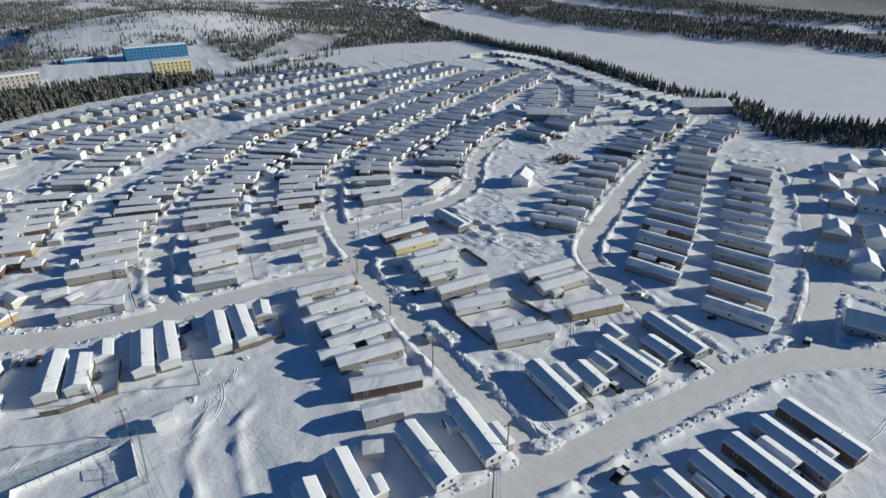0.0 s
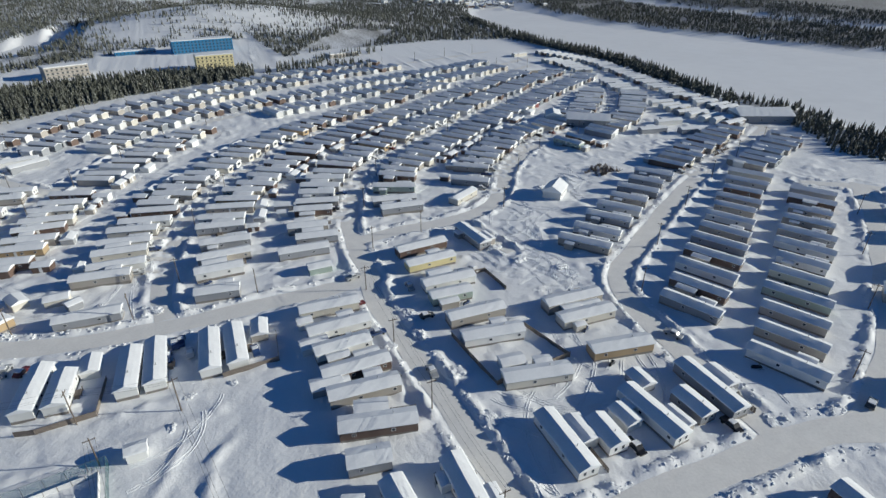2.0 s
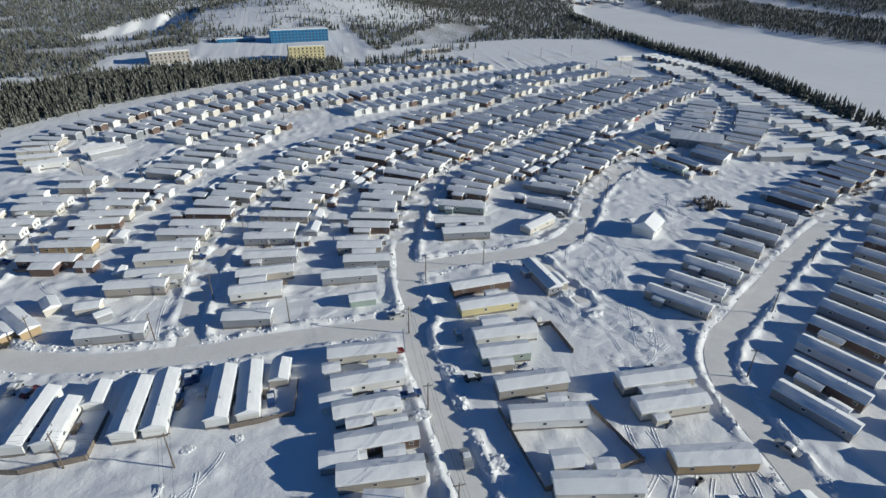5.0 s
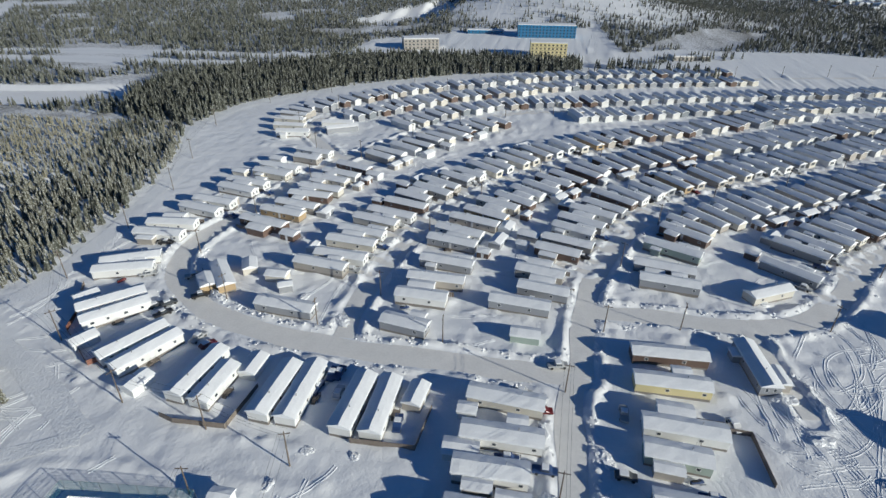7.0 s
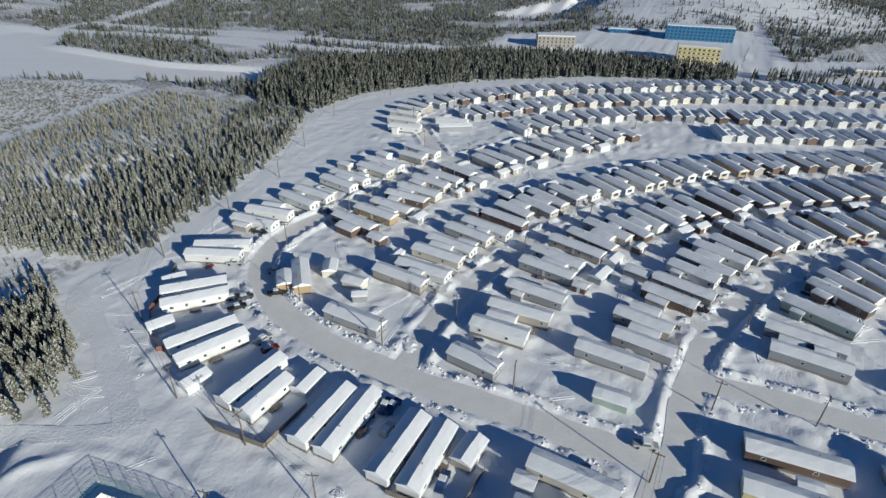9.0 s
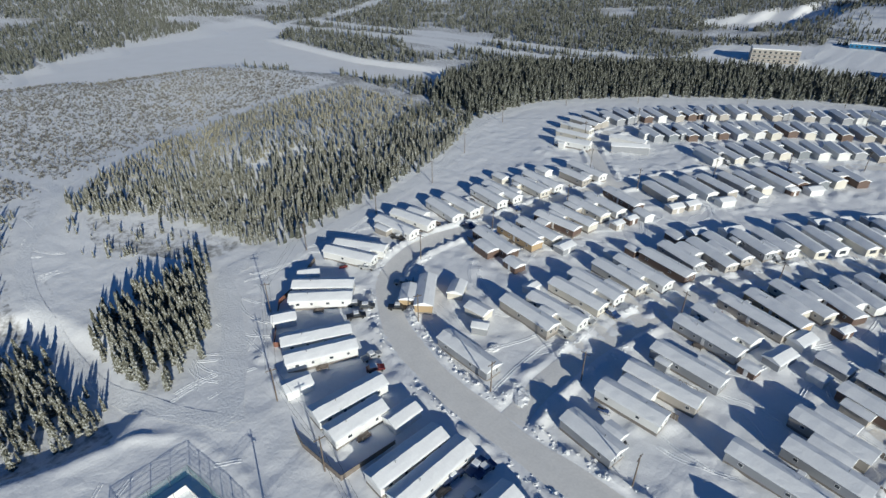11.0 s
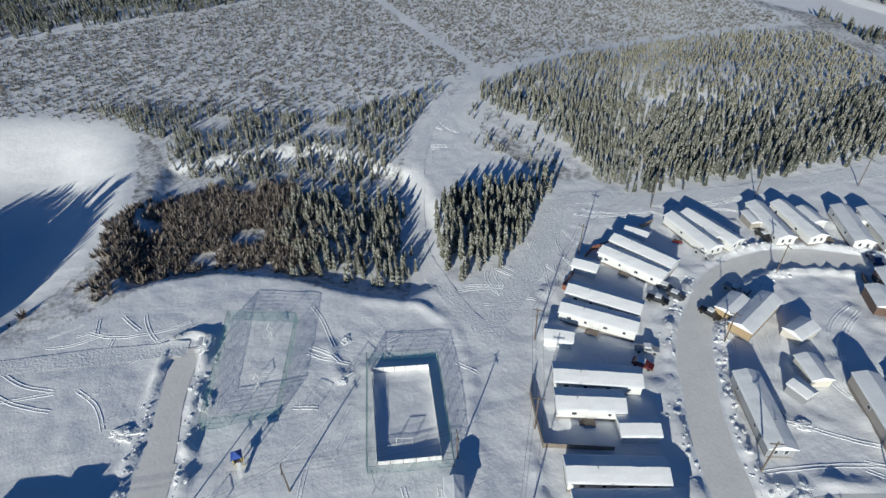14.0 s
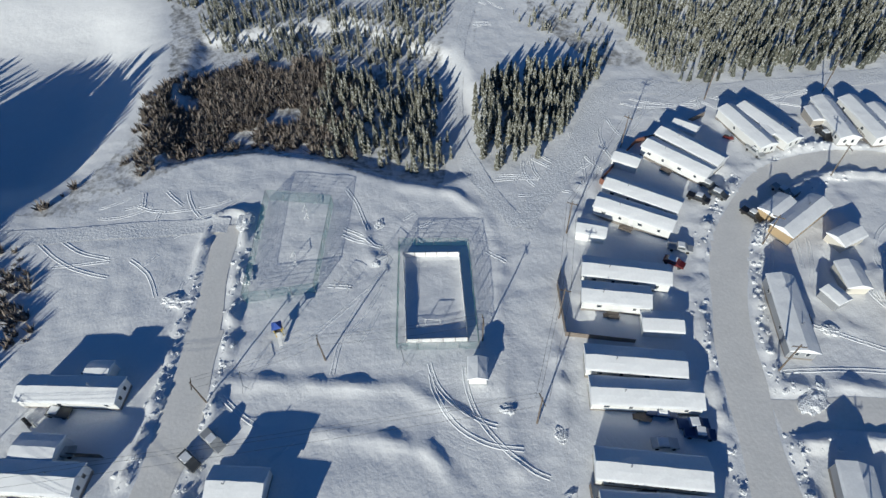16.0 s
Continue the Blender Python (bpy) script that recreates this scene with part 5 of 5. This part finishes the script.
def bank_lumps():
    """Broken lumps thrown up by the plough along the streets."""
    bm = bmesh.new()
    bmesh.ops.create_icosphere(bm, subdivisions=1, radius=1.0)
    tv = np.array([v.co[:] for v in bm.verts])
    tf = np.array([[v.index for v in f.verts] for f in bm.faces])
    bm.free()
    spots = []
    for name in STREETS:
        line, w = CURVES[name]
        for (x0, y0), (x1, y1) in zip(line, line[1:]):
            if x0 > 200 or y0 > 300:
                continue
            d = math.hypot(x1 - x0, y1 - y0)
            nx_, ny_ = -(y1 - y0) / max(d, 0.01), (x1 - x0) / max(d, 0.01)
            for k in range(int(d * 4)):
                s, t = rnd.choice((-1, 1)), rnd.random()
                off = s * (w + abs(rnd.gauss(1.6, 1.0)))
                x, y = x0 + (x1 - x0) * t + nx_ * off, y0 + (y1 - y0) * t + ny_ * off
                if street_gap(x, y) > 0.35 and math.sin(x * 0.21) + math.sin(y * 0.23 + 1) > -0.9:
                    spots.append((x, y, 0.08 + 0.34 * rnd.random() ** 2))
    spots = np.array(spots)
    n = len(spots)
    v = tv[None] * RNG.uniform(0.7, 1.3, (n, len(tv), 1)) * spots[:, 2][:, None, None] * np.array([1.6, 1.6, 0.7])
    v[:, :, 0] += spots[:, 0][:, None]
    v[:, :, 1] += spots[:, 1][:, None]
    v[:, :, 2] += ground_at(spots[:, 0], spots[:, 1])[:, None] + 0.05
    f = (tf[None] + (np.arange(n) * len(tv))[:, None, None]).reshape(-1, 3)
    ob = fast_mesh("ploughed_bank", v.reshape(-1, 3), f, PILE)
    tagged(ob, "broken lumps of snow ploughed up beside the streets", "snow bank", kind="stuff")


bank_lumps()
HEAPS = [build_heap(k) for k in range(5)]
heap_spots = [(-47, 55, 1.6), (-24, 47, 1.5), (-48, 87, 1.0), (-36, 88, 0.7), (-43, 97, 0.7), (-31, 60, 1.4), (61, 137, 1.7), (60, 126, 1.6), (63, 108, 1.8), (104, 163, 1.4), (108, 152, 1.6), (118, 142, 1.5), (47, 150, 1.6), (50, 124, 1.5), (48, 141, 1.4), (131, 137, 1.5), (152, 207, 1.5), (110, 205, 1.4), (-9, 170, 1.7), (-52, 178, 1.3), (-4, 117, 0.8), (0, 126, 0.9), (10, 127, 0.9), (122, 64, 1.3), (62, 64, 1.8), (63, 90, 1.5)]
for p, a in CAR_SPOTS:
    if rnd.random() < 0.55:
        heap_spots.append((p.x + rnd.uniform(-4, 4), p.y + rnd.uniform(-4, 4), rnd.uniform(0.5, 1.1)))
for k, (x, y, size) in enumerate(heap_spots):
    m = pose(x, y, max(ground_z(x, y), -0.2) - 0.05, 0, 0, rnd.uniform(0, 360))
    ob = HEAPS[k] if k < 5 else HEAPS[k % 5].copy()
    if k >= 5:
        scene.collection.objects.link(ob)
    ob.matrix_basis = m @ Matrix.Diagonal((size * rnd.uniform(0.6, 1.0), size * 0.8, size * rnd.uniform(0.55, 0.9), 1))


# ---- playing field, rink, playground ----
def fence_line(name, a, b, high, mat, label, posts, solid=True):
    a, b = Vector(a), Vector(b)
    way = b - a
    turn = math.degrees(math.atan2(way.y, way.x))
    root = thing(name, label, "fence", "", a.x, a.y, ground_z(*a), turn)
    n = max(2, round(way.length / posts))
    for i in range(n + 1):
        x = way.length * i / n
        rod("post", (x, 0, -0.4), (x, 0, high + 0.05), 0.06, STEEL if not solid else WOOD, root, sides=6)
    if solid:
        for i in range(n):
            x0, x1 = way.length * i / n, way.length * (i + 1) / n
            box("panel", x0 + 0.06, x1 - 0.06, -0.03, 0.03, -0.1, high, mat, root)
    else:
        bm = bmesh.new()
        k = 0.4
        xs = int(way.length / k)
        for i in range(xs + 1):
            add_box(bm, i * k - 0.014, i * k + 0.014, -0.01, 0.01, 0.05, high)
        for j in range(int(high / k) + 1):
            add_box(bm, 0, way.length, -0.012, 0.012, 0.05 + j * k - 0.014, 0.05 + j * k + 0.014)
        part("mesh", bm, mat, root, "green wire netting")
        rod("top_rail", (0, 0, high), (way.length, 0, high), 0.035, STEEL, root, sides=6)
    return root


FIELD = [(-55.1, 58.0), (-54, 74.6), (-27.8, 76.4), (-24.4, 62.1)]
for i in range(4):
    fence_line("netting_fence", FIELD[i], FIELD[(i + 1) % 4], 3.2, MESHGREEN, "tall green netting fence round a snowy playing field", 4.5, False)
RINK = [(-38.4, 93.9), (-39.2, 106.1), (-17.7, 109.1), (-16.6, 97.3)]
for i in range(4):
    fence_line("rink_boards", RINK[i], RINK[(i + 1) % 4], 1.35, TRIM, "white-painted wooden boards round an outdoor rink", 2.4)
RINK_OUT = [(-41.5, 92.6), (-42.2, 108.0), (-16.2, 111.4), (-14.9, 95.6)]
for i in range(4):
    fence_line("netting_fence", RINK_OUT[i], RINK_OUT[(i + 1) % 4], 2.6, MESHGREEN, "green netting fence round the rink boards", 4.0, False)


def goal(x, y, turn):
    root = thing("goal", "small white-framed goal standing in the snow", "goal", "goals on the field", x, y, ground_z(x, y), turn)
    for s in (-1.5, 1.5):
        rod("post", (s, 0, -0.1), (s, 0, 1.8), 0.06, TRIM, root)
        rod("brace", (s, 0, 1.8), (s, -1.0, 0), 0.04, TRIM, root)
    rod("crossbar", (-1.5, 0, 1.8), (1.5, 0, 1.8), 0.06, TRIM, root)


goal(-50.5, 69, 22)
goal(-36, 70, 22)
goal(-21, 102, 270)


def play_tower(x, y):
    root = thing("play_tower", "playground tower with blue roof, yellow panels and slide", "playground tower", "", x, y, ground_z(x, y), 20)
    for sx in (-0.7, 0.7):
        for sy in (-0.7, 0.7):
            rod("post", (sx, sy, -0.2), (sx, sy, 3.0), 0.07, YELLOWP, root)
    box("deck", -0.8, 0.8, -0.8, 0.8, 1.4, 1.52, WOOD, root)
    bm = bmesh.new()
    bmesh.ops.create_cone(bm, cap_ends=True, segments=4, radius1=1.4, radius2=0.05, depth=1.0, matrix=pose(0, 0, 3.4, 0, 0, 45))
    part("roof", bm, BLUEP, root, "blue plastic roof")
    box("panel", -0.75, 0.75, -0.76, -0.70, 1.5, 2.3, YELLOWP, root)
    bm = bmesh.new()
    vs = [bm.verts.new(p) for p in ((0.8, -0.35, 1.5), (0.8, 0.35, 1.5), (3.2, 0.35, 0.3), (3.2, -0.35, 0.3))]
    r = bmesh.ops.extrude_face_region(bm, geom=[bm.faces.new(vs)])
    bmesh.ops.translate(bm, vec=(0, 0, 0.12), verts=[v for v in r["geom"] if isinstance(v, bmesh.types.BMVert)])
    part("slide", bm, TRIM, root, "white plastic slide")


play_tower(-17.3, 71.6)
home(-10.6, 111.3, 4, 3, "white", 0)


def swing(x, y, turn):
    root = thing("swing_frame", "bare swing frame half buried in snow", "swing", "", x, y, ground_z(x, y), turn)
    for s in (-1.6, 1.6):
        rod("leg", (s, -0.8, -0.1), (s, 0, 2.2), 0.045, STEEL, root)
        rod("leg", (s, 0.8, -0.1), (s, 0, 2.2), 0.045, STEEL, root)
    rod("top_bar", (-1.6, 0, 2.2), (1.6, 0, 2.2), 0.05, STEEL, root)


swing(-13, 97, 20)
swing(-29, 82, 70)
swing(-38, 90, 40)
swing(-6, 68, 30)


# ---- utility poles and wires ----
POLES = []


def utility_pole(x, y, turn, high=10.0):
    root = thing("utility_pole", "weathered wooden utility pole with a crossarm", "utility pole", "utility poles", x, y, ground_z(x, y), turn)
    rod("shaft", (0, 0, -0.4), (0, 0, high), 0.17, POLE, root, 0.11, 8)
    arm = box("crossarm", -1.2, 1.2, -0.07, 0.07, high - 0.75, high - 0.6, POLE, root)
    for s in (-1.1, 1.1):
        rod("insulator", (s, 0, high - 0.6), (s, 0, high - 0.38), 0.05, STEEL, arm, sides=6)
    return root


def wire_run(points, high=10.0):
    for i, (x, y) in enumerate(points):
        q = points[min(i + 1, len(points) - 1)]
        p = points[max(i - 1, 0)]
        a = math.degrees(math.atan2(q[1] - p[1], q[0] - p[0])) + 90
        utility_pole(x, y, a, high)
    for (x0, y0), (x1, y1) in zip(points, points[1:]):
        a, b = Vector((x0, y0, ground_z(x0, y0) + high - 0.38)), Vector((x1, y1, ground_z(x1, y1) + high - 0.38))
        n = Vector((-(y1 - y0), x1 - x0, 0)).normalized()
        for s in (-1.1, 0.4, 1.1):
            bm = bmesh.new()
            prev = None
            for k in range(13):
                t = k / 12
                c = a.lerp(b, t) + n * s - Vector((0, 0, 4 * 0.9 * t * (1 - t)))
                ring = [bm.verts.new(c + q) for q in (n * 0.02, Vector((0, 0, 0.02)), n * -0.02, Vector((0, 0, -0.02)))]
                if prev:
                    for j in range(4):
                        bm.faces.new((prev[j], prev[(j + 1) % 4], ring[(j + 1) % 4], ring[j]))
                else:
                    bm.faces.new(ring)
                prev = ring
            bm.faces.new(prev[::-1])
            tagged(part("overhead_wire", bm, RUBBER), "sagging black overhead wire between poles", "wire", "overhead wires")


wire_run([(44, 58), (20, 22), (-2, 122), (-24, 127), (-47, 130), (-78, 146), (-100, 172), (-104, 205), (-110, 240), (-124, 275), (-142, 325), (-136, 378), (-108, 414), (-60, 460), (-15, 490)])
wire_run([(53, 155), (52, 125), (52, 98), (53, 66)], 9.0)
wire_run([(-2, 62), (-12, 82), (-18, 112)], 8.0)
for name, side, s0, step in (("collector", -1, 40, 38), ("middle_street", -1, 20, 40), ("inner_street", -1, 20, 40), ("loop_street", -1, 30, 42), ("crescent", -1, 60, 40), ("east_road", 1, 20, 40), ("north_street", 1, 20, 42)):
    pts = [Vector(p) for p in CURVES[name][0]]
    for i in range(int(s0 / 4), len(pts) - 2, int(step / 4)):
        way = (pts[i + 1] - pts[i - 1]).normalized()
        q = pts[i] + Vector((-way.y, way.x)) * side * (CURVES[name][1] + 2.4)
        utility_pole(q.x, q.y, math.degrees(math.atan2(way.y, way.x)) + 90, 9.0)

# ---- yard fences ----
for a, b, mat, word in (((-80, 150), (-64, 139), REDWOOD, "red-brown"), ((-64, 139), (-58, 146), REDWOOD, "red-brown"), ((-80, 150), (-83, 157), REDWOOD, "red-brown"), ((-92, 170), (-84, 158), WOOD, "weathered"),
                        ((-32, 127), (-20, 128), WOOD, "weathered"), ((-20, 128), (-19, 141), WOOD, "weathered"), ((-36, 128), (-32, 127), WOOD, "weathered"), ((8, 130), (22, 131), WOOD, "weathered"), ((22, 131), (23, 143), WOOD, "weathered"),
                        ((68, 122), (70, 99), WOOD, "weathered"), ((70, 99), (93, 101), WOOD, "weathered"), ((93, 101), (89, 118), WOOD, "weathered"), ((84, 150), (93, 150), WOOD, "weathered"), ((93, 150), (94, 137), WOOD, "weathered")):
    fence_line("board_fence", a, b, 1.5, mat, word + " board fence round a snowy yard", 2.4)
